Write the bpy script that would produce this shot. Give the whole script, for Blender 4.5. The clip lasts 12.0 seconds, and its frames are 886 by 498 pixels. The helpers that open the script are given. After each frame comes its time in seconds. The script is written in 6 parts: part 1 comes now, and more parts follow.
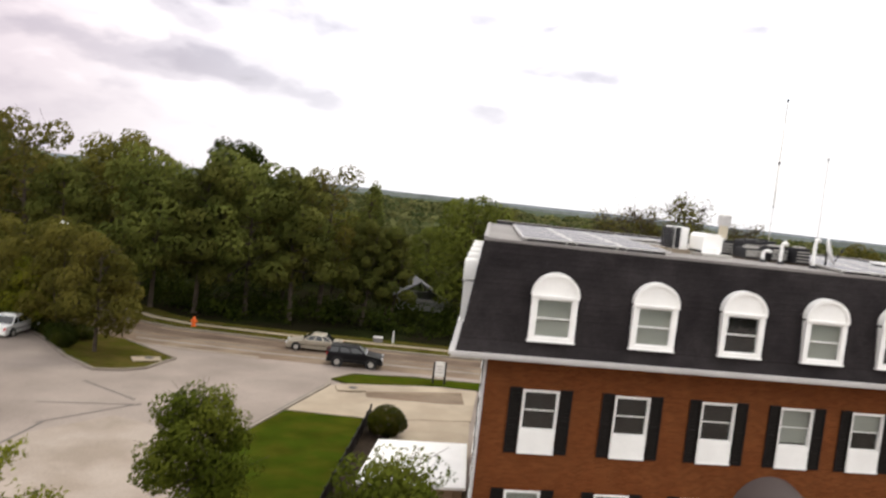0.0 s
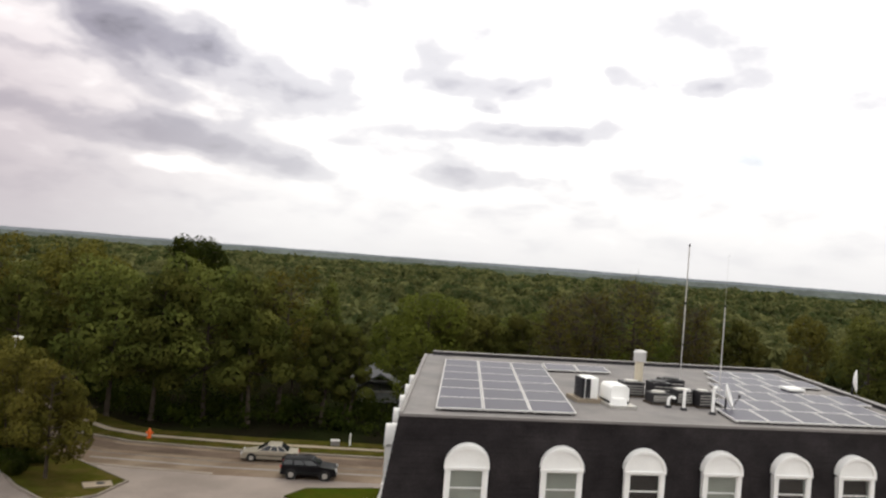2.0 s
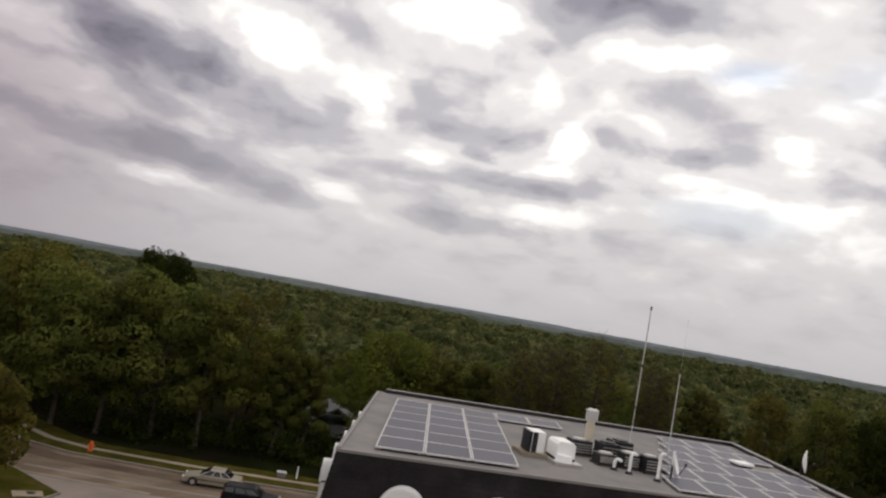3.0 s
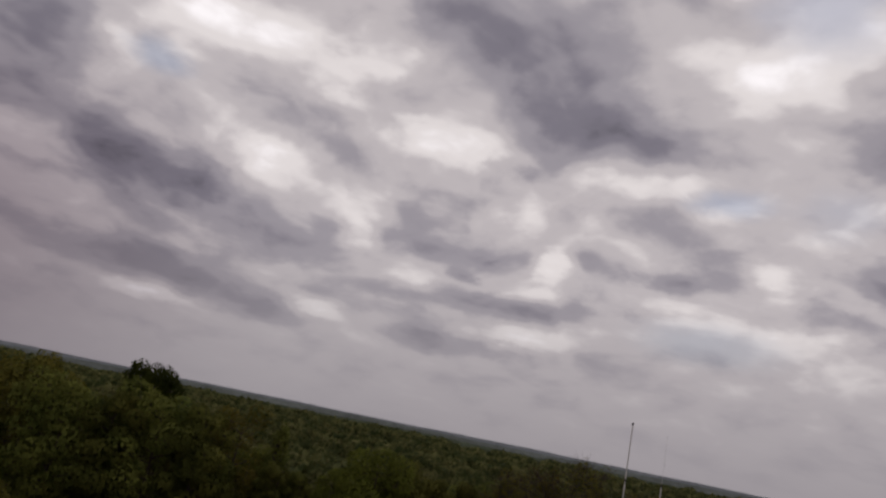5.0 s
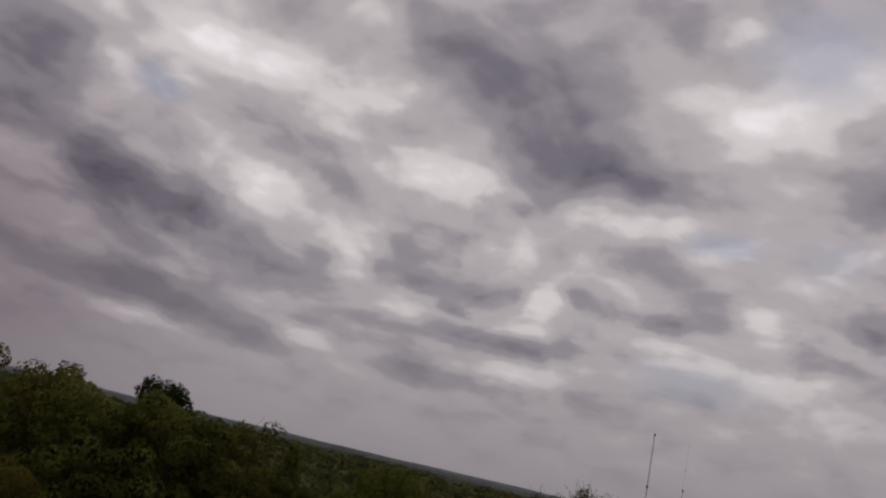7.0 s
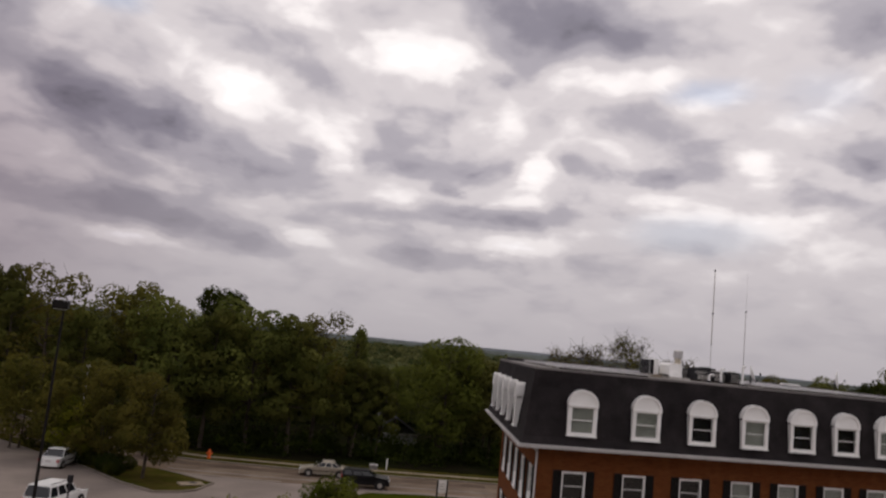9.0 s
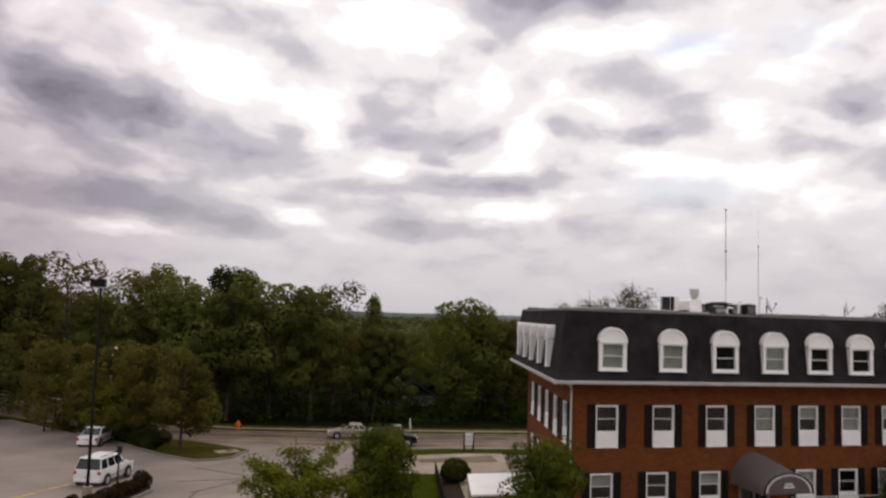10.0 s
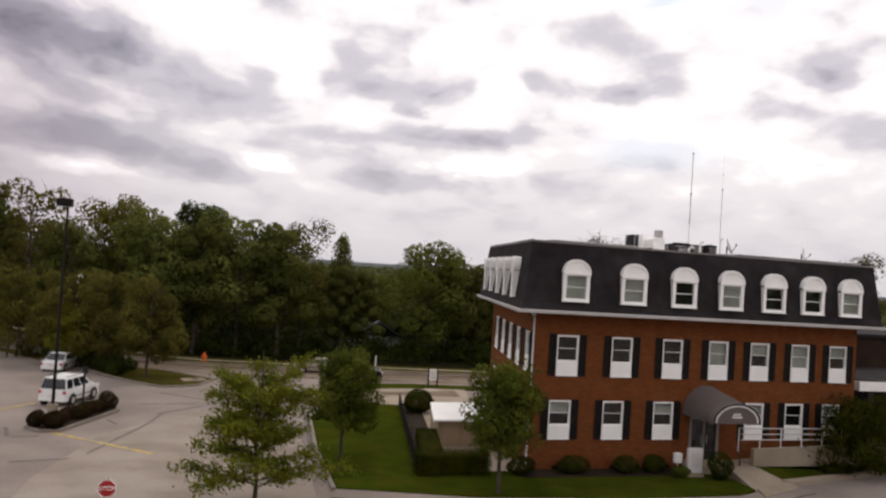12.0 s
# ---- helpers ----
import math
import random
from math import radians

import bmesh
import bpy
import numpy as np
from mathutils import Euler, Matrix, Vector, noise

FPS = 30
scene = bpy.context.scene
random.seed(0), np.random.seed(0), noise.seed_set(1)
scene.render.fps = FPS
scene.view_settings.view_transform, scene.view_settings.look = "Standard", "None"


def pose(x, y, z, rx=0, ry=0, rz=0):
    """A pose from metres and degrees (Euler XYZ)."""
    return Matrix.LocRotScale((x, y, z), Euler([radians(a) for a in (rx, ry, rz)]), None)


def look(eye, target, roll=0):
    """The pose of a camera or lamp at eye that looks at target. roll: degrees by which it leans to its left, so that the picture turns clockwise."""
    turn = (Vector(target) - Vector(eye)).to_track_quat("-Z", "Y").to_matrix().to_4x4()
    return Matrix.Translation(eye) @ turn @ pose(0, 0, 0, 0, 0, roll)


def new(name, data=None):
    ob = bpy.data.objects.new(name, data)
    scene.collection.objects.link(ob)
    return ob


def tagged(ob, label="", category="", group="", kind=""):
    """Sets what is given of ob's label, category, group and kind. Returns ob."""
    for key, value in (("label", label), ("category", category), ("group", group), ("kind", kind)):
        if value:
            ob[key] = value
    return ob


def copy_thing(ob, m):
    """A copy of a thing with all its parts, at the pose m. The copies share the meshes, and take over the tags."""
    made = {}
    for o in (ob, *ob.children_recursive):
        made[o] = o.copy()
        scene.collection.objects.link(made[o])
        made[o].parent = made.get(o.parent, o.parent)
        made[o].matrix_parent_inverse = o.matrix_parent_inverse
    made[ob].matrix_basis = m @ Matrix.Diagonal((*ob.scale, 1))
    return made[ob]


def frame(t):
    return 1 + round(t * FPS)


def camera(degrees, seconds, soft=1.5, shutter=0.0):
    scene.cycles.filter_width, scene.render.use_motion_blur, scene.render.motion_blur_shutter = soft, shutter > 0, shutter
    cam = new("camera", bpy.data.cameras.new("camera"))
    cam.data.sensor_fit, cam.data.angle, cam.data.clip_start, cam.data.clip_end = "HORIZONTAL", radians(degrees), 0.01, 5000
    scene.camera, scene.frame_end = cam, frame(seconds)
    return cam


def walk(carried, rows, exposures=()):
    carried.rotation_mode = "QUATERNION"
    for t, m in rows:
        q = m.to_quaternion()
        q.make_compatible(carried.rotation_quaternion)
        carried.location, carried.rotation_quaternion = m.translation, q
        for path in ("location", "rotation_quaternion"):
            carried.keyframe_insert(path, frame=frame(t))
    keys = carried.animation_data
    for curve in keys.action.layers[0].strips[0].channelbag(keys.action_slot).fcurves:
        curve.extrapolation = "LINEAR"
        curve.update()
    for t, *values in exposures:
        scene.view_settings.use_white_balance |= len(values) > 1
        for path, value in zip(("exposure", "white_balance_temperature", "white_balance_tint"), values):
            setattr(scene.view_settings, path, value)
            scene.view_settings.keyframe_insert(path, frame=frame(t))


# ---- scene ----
cam = camera(60.3, 12.0, 2.3, 0.4)
PATH = [
    (0, (-5.412, -23.28, 12.813), (-5.106, -21.308, 12.674), 6.3),
    (0.5, (-4.736, -24.315, 14.183), (-4.386, -22.348, 14.095), 4.5),
    (1, (-4.517, -24.425, 15.59), (-4.153, -22.471, 15.367), 7.7),
    (1.5, (-4.439, -25.372, 16.31), (-4.091, -23.403, 16.253), 5.4),
    (2, (-4.183, -25.303, 16.848), (-3.819, -23.336, 16.873), 4.4),
    (2.5, (-3.833, -25.28, 16.829), (-3.479, -23.315, 16.935), 7.0),
    (3, (-3.482, -25.13, 16.812), (-3.078, -23.177, 16.953), 10.3),
    (4.8, (-4.304, -27.235, 16.427), (-3.916, -25.315, 16.832), 11.3),
    (5, (-4.476, -27.541, 16.25), (-4.099, -25.63, 16.703), 11.6),
    (5.5, (-4.941, -28.294, 15.789), (-4.551, -26.409, 16.332), 12.3),
    (6, (-5.593, -28.854, 15.267), (-5.175, -26.967, 15.78), 12.5),
    (6.5, (-6.389, -29.283, 14.746), (-6.009, -27.381, 15.231), 13.6),
    (7, (-7.271, -29.795, 14.244), (-6.896, -27.906, 14.784), 13.4),
    (7.2, (-7.685, -30.014, 14.053), (-7.299, -28.109, 14.521), 12.5),
    (8.8, (-12.889, -33.789, 12.516), (-12.464, -31.855, 12.794), 6.8),
    (9, (-13.505, -34.286, 12.334), (-13.053, -32.353, 12.579), 5.7),
    (9.5, (-15.019, -35.526, 11.885), (-14.575, -33.587, 12.088), 3.9),
    (10, (-15.477, -35.347, 11.232), (-15.001, -33.412, 11.401), 1.9),
    (10.5, (-15.462, -35.276, 11.303), (-14.907, -33.357, 11.396), -0.9),
    (11, (-15.588, -35.921, 11.005), (-15.047, -34.001, 11.15), 0.6),
    (11.5, (-15.897, -36.082, 10.414), (-15.349, -34.162, 10.53), 1.5),
    (12, (-15.525, -35.72, 10.008), (-14.965, -33.801, 10.056), 3.8),
]

# ---- light ----
# Seconds, stops, kelvin, tint: the picture darkens and turns a little magenta while the sky fills it.
EXPOSURES = [(0, 1.0, 6500, 4), (0.5, 0.88, 6500, 6), (1, 0.85, 6500, 8), (1.5, 0.75, 6500, 6), (2, 0.6, 6500, 2), (2.5, 0.1, 6500, 2), (3, -0.1, 6500, 6),
             (4.8, -0.85, 6500, 13), (5.5, -1.08, 6500, 15), (6, -1.25, 6500, 15), (6.5, -1.25, 6500, 15), (7.2, -1.12, 6500, 15), (8.8, -0.5, 6500, 13), (9.5, -0.25, 6500, 11),
             (10, 0.0, 6500, 10), (10.5, 0.1, 6500, 9), (12, 0.2, 6500, 9)]
walk(cam, [(t, look(eye, target, roll)) for t, eye, target, roll in PATH], EXPOSURES)

SUN_AZ, SUN_EL = radians(28), radians(52)
sun = new("sun", bpy.data.lights.new("sun", "SUN"))
sun.data.energy, sun.data.angle, sun.data.color = 0.75, radians(20), (1.0, 0.90, 0.76)
sun.matrix_world = look((0, 0, 60), (-60 * math.sin(SUN_AZ) * math.cos(SUN_EL), -60 * math.cos(SUN_AZ) * math.cos(SUN_EL), 60 - 60 * math.sin(SUN_EL)))

# Clouds: azimuth, elevation (radians), half width, half height, tilt (degrees), weight.
DARK_CLOUDS = [
    (0.276, 0.516, 0.196, 0.104, -12, 0.8), (0.372, 0.415, 0.121, 0.059, -14, 0.7), (-0.24, 0.26, 0.153, 0.031, -4, 0.65),
    (-0.169, 0.209, 0.129, 0.041, -4, 0.8), (-0.183, 0.126, 0.127, 0.027, -2, 0.9), (-0.375, 0.338, 0.086, 0.104, 0, 0.6),
    (-0.04, 0.104, 0.082, 0.021, -4, 0.8), (0.16, 0.228, 0.129, 0.022, 0, 0.5), (0.281, 0.169, 0.173, 0.018, 2, 0.75),
    (0.218, 0.11, 0.097, 0.018, 0, 0.75), (0.225, 0.197, 0.026, 0.012, 0, 0.6), (0.257, 0.351, 0.044, 0.019, 0, 0.5),
    (0.507, 0.238, 0.05, 0.019, 0, 0.5), (0.737, 0.397, 0.064, 0.04, 0, 0.6), (0.755, 0.249, 0.043, 0.028, 0, 0.6),
    (0.004, 0.182, 0.158, 0.044, 0, 0.35),
]
BLUE_GAPS = [
    (0.655, 0.576, 0.097, 0.067, 0, 1.0), (-0.222, 0.37, 0.04, 0.021, 0, 0.8), (0.567, 0.339, 0.06, 0.018, 0, 0.8),
    (0.545, 0.163, 0.098, 0.027, 0, 0.5), (0.691, 0.336, 0.052, 0.033, 0, 0.35),
]
BRIGHT_CLOUDS = [
    (-0.068, 0.3, 0.042, 0.025, 0, 0.7), (0.076, 0.223, 0.032, 0.025, 0, 0.8), (0.15, 0.362, 0.119, 0.03, 0, 0.7),
    (0.007, 0.386, 0.04, 0.019, 0, 0.5), (0.348, 0.233, 0.041, 0.024, 0, 0.9), (0.453, 0.211, 0.091, 0.021, 0, 0.7),
    (0.625, 0.248, 0.05, 0.033, 0, 0.7), (0.319, 0.132, 0.082, 0.018, 0, 0.9), (0.616, 0.486, 0.117, 0.049, 0, 0.8),
    (0.438, 0.352, 0.087, 0.028, 0, 0.7), (0.053, 0.475, 0.067, 0.052, 0, 0.5), (0.55, 0.595, 0.039, 0.021, 0, 0.6),
    (-0.182, 0.4, 0.137, 0.052, 0, 0.45), (-0.162, 0.09, 0.052, 0.011, 0, 0.8), (0.046, 0.121, 0.049, 0.015, 0, 0.7),
    (0.697, 0.19, 0.041, 0.016, 0, 0.5),
]
DARK_BANK = [(-0.46, 0.12, 0.38, 0.25, 0, 1.0)]


def make_sky():
    world = bpy.data.worlds.new("sky")
    scene.world = world
    world.use_nodes = True
    nodes, links = world.node_tree.nodes, world.node_tree.links
    nodes.clear()

    def math_node(op, a, b=None, clamp=False):
        n = nodes.new("ShaderNodeMath")
        n.operation, n.use_clamp = op, clamp
        for k, v in enumerate((a, b)):
            if v is None:
                continue
            if isinstance(v, (int, float)):
                n.inputs[k].default_value = v
            else:
                links.new(v, n.inputs[k])
        return n.outputs[0]

    geo = nodes.new("ShaderNodeTexCoord").outputs["Generated"]
    sep = nodes.new("ShaderNodeSeparateXYZ")
    links.new(geo, sep.inputs[0])
    az = math_node("ARCTAN2", sep.outputs[0], sep.outputs[1])
    el = math_node("ARCSINE", sep.outputs[2])
    comb = nodes.new("ShaderNodeCombineXYZ")
    links.new(az, comb.inputs[0])
    links.new(el, comb.inputs[1])

    def noise_at(vector, scale, detail, rough=0.55):
        n = nodes.new("ShaderNodeTexNoise")
        n.inputs["Scale"].default_value, n.inputs["Detail"].default_value, n.inputs["Roughness"].default_value = scale, detail, rough
        links.new(vector, n.inputs["Vector"])
        return n

    # Ragged edges: the angles are pushed about by noise at two sizes.
    stretch = nodes.new("ShaderNodeVectorMath")
    stretch.operation = "MULTIPLY"
    links.new(comb.outputs[0], stretch.inputs[0])
    stretch.inputs[1].default_value = (1.0, 1.9, 1.0)
    warp = comb.outputs[0]
    for scale, amount in ((3.0, 0.03), (9.0, 0.07), (24.0, 0.028)):
        n = noise_at(stretch.outputs[0], scale, 5)
        sub = nodes.new("ShaderNodeVectorMath")
        sub.operation = "SUBTRACT"
        links.new(n.outputs["Color"], sub.inputs[0])
        sub.inputs[1].default_value = (0.5, 0.5, 0.5)
        mul = nodes.new("ShaderNodeVectorMath")
        mul.operation = "MULTIPLY"
        links.new(sub.outputs[0], mul.inputs[0])
        mul.inputs[1].default_value = (amount, amount * 0.45, 0)
        add = nodes.new("ShaderNodeVectorMath")
        links.new(warp, add.inputs[0])
        links.new(mul.outputs[0], add.inputs[1])
        warp = add.outputs[0]

    def field(blobs, gain):
        total = None
        for a, e, w, h, tilt, weight in blobs:
            m = nodes.new("ShaderNodeMapping")
            m.vector_type = "TEXTURE"
            m.inputs["Location"].default_value = (a, e, 0)
            m.inputs["Rotation"].default_value = (0, 0, radians(tilt))
            m.inputs["Scale"].default_value = (w * 1.35, h * 1.35, 1)
            links.new(warp, m.inputs["Vector"])
            g = nodes.new("ShaderNodeTexGradient")
            g.gradient_type = "SPHERICAL"
            links.new(m.outputs[0], g.inputs[0])
            r = nodes.new("ShaderNodeMapRange")
            r.interpolation_type = "SMOOTHSTEP"
            links.new(g.outputs[1], r.inputs[0])
            r.inputs[2].default_value, r.inputs[4].default_value = 0.9, weight * gain
            s = r.outputs[0]
            total = s if total is None else math_node("ADD", total, s)
        return total

    dark, bright, blue = field(DARK_CLOUDS, 1.0), field(BRIGHT_CLOUDS, 0.9), field(BLUE_GAPS, 1.0)
    # The rest of the layer: a flat deck of puffs that shrink towards the horizon.
    low = math_node("ADD", math_node("MAXIMUM", sep.outputs[2], 0.0), 0.34)
    flat = nodes.new("ShaderNodeCombineXYZ")
    links.new(math_node("DIVIDE", sep.outputs[0], low), flat.inputs[0])
    links.new(math_node("DIVIDE", sep.outputs[1], low), flat.inputs[1])

    def vector(op, a, b):
        n = nodes.new("ShaderNodeVectorMath")
        n.operation = op
        links.new(a, n.inputs[0])
        if isinstance(b, tuple):
            n.inputs[1].default_value = b
        else:
            links.new(b, n.inputs[1])
        return n.outputs[0]

    def puffs(scale, near, wobble):
        """Rounded heads, each with its own outline; near: the deck drawn closer by that share."""
        at = vector("MULTIPLY", flat.outputs[0], (near, near, near))
        for size, amount in ((scale * 0.55, wobble / scale * 1.6), (scale * 2.2, wobble / scale * 0.6)):
            push = vector("SUBTRACT", noise_at(at, size, 3).outputs["Color"], (0.5, 0.5, 0.5))
            at = vector("ADD", at, vector("MULTIPLY", push, (amount, amount, amount)))
        n = nodes.new("ShaderNodeTexVoronoi")
        n.voronoi_dimensions, n.feature = "2D", "SMOOTH_F1"
        for slot, value in (("Scale", scale), ("Detail", 1.0), ("Roughness", 0.45), ("Smoothness", 0.35)):
            n.inputs[slot].default_value = value
        links.new(at, n.inputs["Vector"])
        return n.outputs["Distance"]

    billow = noise_at(flat.outputs[0], 2.0, 3, 0.45).outputs["Fac"]
    fine = noise_at(flat.outputs[0], 9.0, 3, 0.5).outputs["Fac"]
    # Heads are lit on top and shaded beneath.
    relief = None
    for scale, shift, gain in ((4.0, 0.05, 0.30), (11.0, 0.022, 0.07)):
        step = math_node("MULTIPLY", math_node("SUBTRACT", puffs(scale, 1 - shift, 0.9), puffs(scale, 1 + shift, 0.9)), gain)
        relief = step if relief is None else math_node("ADD", relief, step)
    body = math_node("MULTIPLY", math_node("SUBTRACT", 0.42, puffs(4.0, 1.0, 0.9)), 0.13)
    grain = math_node("ADD", math_node("MULTIPLY", math_node("SUBTRACT", billow, 0.5), 0.34), math_node("MULTIPLY", math_node("SUBTRACT", fine, 0.5), 0.08))
    # Thickness of the cloud: 0 is thin and bright, 1 thick and dark.
    base = math_node("SUBTRACT", math_node("ADD", math_node("MULTIPLY", dark, 0.40), 0.44), math_node("MULTIPLY", bright, 0.33))
    # Haze calms the heads near the horizon.
    calm = math_node("ADD", math_node("MULTIPLY", math_node("DIVIDE", el, 0.26, True), 0.75, True), 0.25)
    shape = math_node("MULTIPLY", math_node("SUBTRACT", math_node("ADD", body, grain), relief), calm)
    thick = math_node("ADD", base, shape)
    ramp = nodes.new("ShaderNodeValToRGB")
    links.new(thick, ramp.inputs[0])
    ramp.color_ramp.interpolation = "EASE"
    stops = ramp.color_ramp.elements
    stops[0].position, stops[0].color = 0.0, (1.9, 1.85, 1.85, 1)
    stops[1].position, stops[1].color = 1.0, (0.185, 0.176, 0.212, 1)
    for where, colour in ((0.2, (1.38, 1.31, 1.28, 1)), (0.4, (0.93, 0.87, 0.88, 1)), (0.6, (0.59, 0.555, 0.605, 1)), (0.8, (0.365, 0.343, 0.405, 1))):
        stops.new(where).color = colour
    sky = nodes.new("ShaderNodeTexSky")
    sky.sky_type, sky.sun_disc = "NISHITA", False
    sky.sun_elevation, sky.sun_rotation = SUN_EL, SUN_AZ
    clear = nodes.new("ShaderNodeMix")
    clear.data_type, clear.blend_type = "RGBA", "MULTIPLY"
    clear.inputs[0].default_value = 1.0
    links.new(sky.outputs[0], clear.inputs[6])
    clear.inputs[7].default_value = (0.12, 0.12, 0.12, 1)
    gap = nodes.new("ShaderNodeMix")
    gap.data_type = "RGBA"
    links.new(math_node("MULTIPLY", blue, 0.6, True), gap.inputs[0])
    links.new(ramp.outputs[0], gap.inputs[6])
    links.new(clear.outputs[2], gap.inputs[7])
    # Murk along the horizon.
    murk = nodes.new("ShaderNodeMix")
    murk.data_type = "RGBA"
    links.new(math_node("MULTIPLY", math_node("SUBTRACT", 1.0, math_node("DIVIDE", el, 0.22), True), 0.85, True), murk.inputs[0])
    links.new(gap.outputs[2], murk.inputs[6])
    murk.inputs[7].default_value = (0.56, 0.525, 0.55, 1)
    # A darker bank low on one side.
    bank = nodes.new("ShaderNodeMix")
    bank.data_type, bank.blend_type = "RGBA", "MULTIPLY"
    links.new(field(DARK_BANK, 1.0), bank.inputs[0])
    links.new(murk.outputs[2], bank.inputs[6])
    bank.inputs[7].default_value = (0.60, 0.55, 0.59, 1)
    back = nodes.new("ShaderNodeBackground")
    links.new(bank.outputs[2], back.inputs[0])
    back.inputs[1].default_value = 1.0
    out = nodes.new("ShaderNodeOutputWorld")
    links.new(back.outputs[0], out.inputs[0])


make_sky()


# ---- materials ----
def material(name, colour, rough=0.7, vary=0.25, scale=3.0, fine=40.0, bump=0.15, metal=0.0, second=None, patch=0.0, spec=0.3, leafy=0.0, per_object=0.0):
    """A surface with variation at two sizes. second, patch: a second colour in patches of that size in metres."""
    mat = bpy.data.materials.new(name)
    mat.use_nodes = True
    nodes, links = mat.node_tree.nodes, mat.node_tree.links
    bsdf = nodes["Principled BSDF"]
    bsdf.inputs["Roughness"].default_value, bsdf.inputs["Metallic"].default_value = rough, metal
    bsdf.inputs["Specular IOR Level"].default_value = spec
    where = nodes.new("ShaderNodeNewGeometry").outputs["Position"]

    def noise_at(size, detail):
        n = nodes.new("ShaderNodeTexNoise")
        n.inputs["Scale"].default_value, n.inputs["Detail"].default_value = size, detail
        links.new(where, n.inputs["Vector"])
        return n.outputs["Fac"]

    def mix(kind, fac, a, b):
        n = nodes.new("ShaderNodeMix")
        n.data_type, n.blend_type = "RGBA", kind
        for slot, v in ((0, fac), (6, a), (7, b)):
            if isinstance(v, (int, float)):
                n.inputs[slot].default_value = v
            elif isinstance(v, tuple):
                n.inputs[slot].default_value = (*v, 1)
            else:
                links.new(v, n.inputs[slot])
        return n.outputs[2]

    def ramp(fac, lo, hi, a=0.0, b=1.0):
        n = nodes.new("ShaderNodeMapRange")
        links.new(fac, n.inputs[0])
        for k, v in enumerate((lo, hi, a, b)):
            n.inputs[k + 1].default_value = v
        return n.outputs[0]

    big, small = noise_at(scale, 5), noise_at(fine, 4)
    base = colour
    if second:
        base = mix("MIX", ramp(noise_at(1 / patch, 4), 0.42, 0.6), colour, second)
    tone = ramp(big, 0.25, 0.75, 1 - vary, 1 + vary)
    grain = ramp(small, 0.25, 0.75, 1 - vary * 0.7, 1 + vary * 0.7)
    both = nodes.new("ShaderNodeMath")
    both.operation = "MULTIPLY"
    links.new(tone, both.inputs[0])
    links.new(grain, both.inputs[1])
    if leafy or per_object:
        n = nodes.new("ShaderNodeMath")
        n.operation = "MULTIPLY"
        source = nodes.new("ShaderNodeNewGeometry").outputs["Random Per Island"] if leafy else nodes.new("ShaderNodeObjectInfo").outputs["Random"]
        links.new(ramp(source, 0, 1, 1 - (leafy or per_object), 1 + (leafy or per_object)), n.inputs[0])
        links.new(both.outputs[0], n.inputs[1])
        both = n
    comb = nodes.new("ShaderNodeCombineColor")
    for k in range(3):
        links.new(both.outputs[0], comb.inputs[k])
    links.new(mix("MULTIPLY", 1.0, base, comb.outputs[0]), bsdf.inputs["Base Color"])
    if bump:
        b = nodes.new("ShaderNodeBump")
        b.inputs["Strength"].default_value, b.inputs["Distance"].default_value = bump, 0.02
        links.new(small, b.inputs["Height"])
        links.new(b.outputs[0], bsdf.inputs["Normal"])
    return mat


def leaf_material(name, colour, second, patch=3.0, object_vary=0.25, big=0.5):
    mat = material(name, colour, 0.7, 0.22, big, 4.0, 0.0, second=second, patch=patch, spec=0.03, leafy=0.08)
    nodes, links = mat.node_tree.nodes, mat.node_tree.links
    bsdf = nodes["Principled BSDF"]
    link = bsdf.inputs["Base Color"].links[0].from_socket
    # Each tree has its own tint.
    hue = nodes.new("ShaderNodeHueSaturation")
    rnd = nodes.new("ShaderNodeObjectInfo").outputs["Random"]
    for slot, lo, hi in (("Value", 1 - object_vary, 1 + object_vary), ("Hue", 0.485, 0.515)):
        n = nodes.new("ShaderNodeMapRange")
        links.new(rnd, n.inputs[0])
        n.inputs[3].default_value, n.inputs[4].default_value = lo, hi
        links.new(n.outputs[0], hue.inputs[slot])
    links.new(link, hue.inputs["Color"])
    trans = nodes.new("ShaderNodeBsdfTranslucent")
    links.new(hue.outputs[0], bsdf.inputs["Base Color"])
    links.new(hue.outputs[0], trans.inputs[0])
    mix = nodes.new("ShaderNodeMixShader")
    mix.inputs[0].default_value = 0.4
    links.new(bsdf.outputs[0], mix.inputs[1])
    links.new(trans.outputs[0], mix.inputs[2])
    links.new(mix.outputs[0], nodes["Material Output"].inputs[0])
    return mat


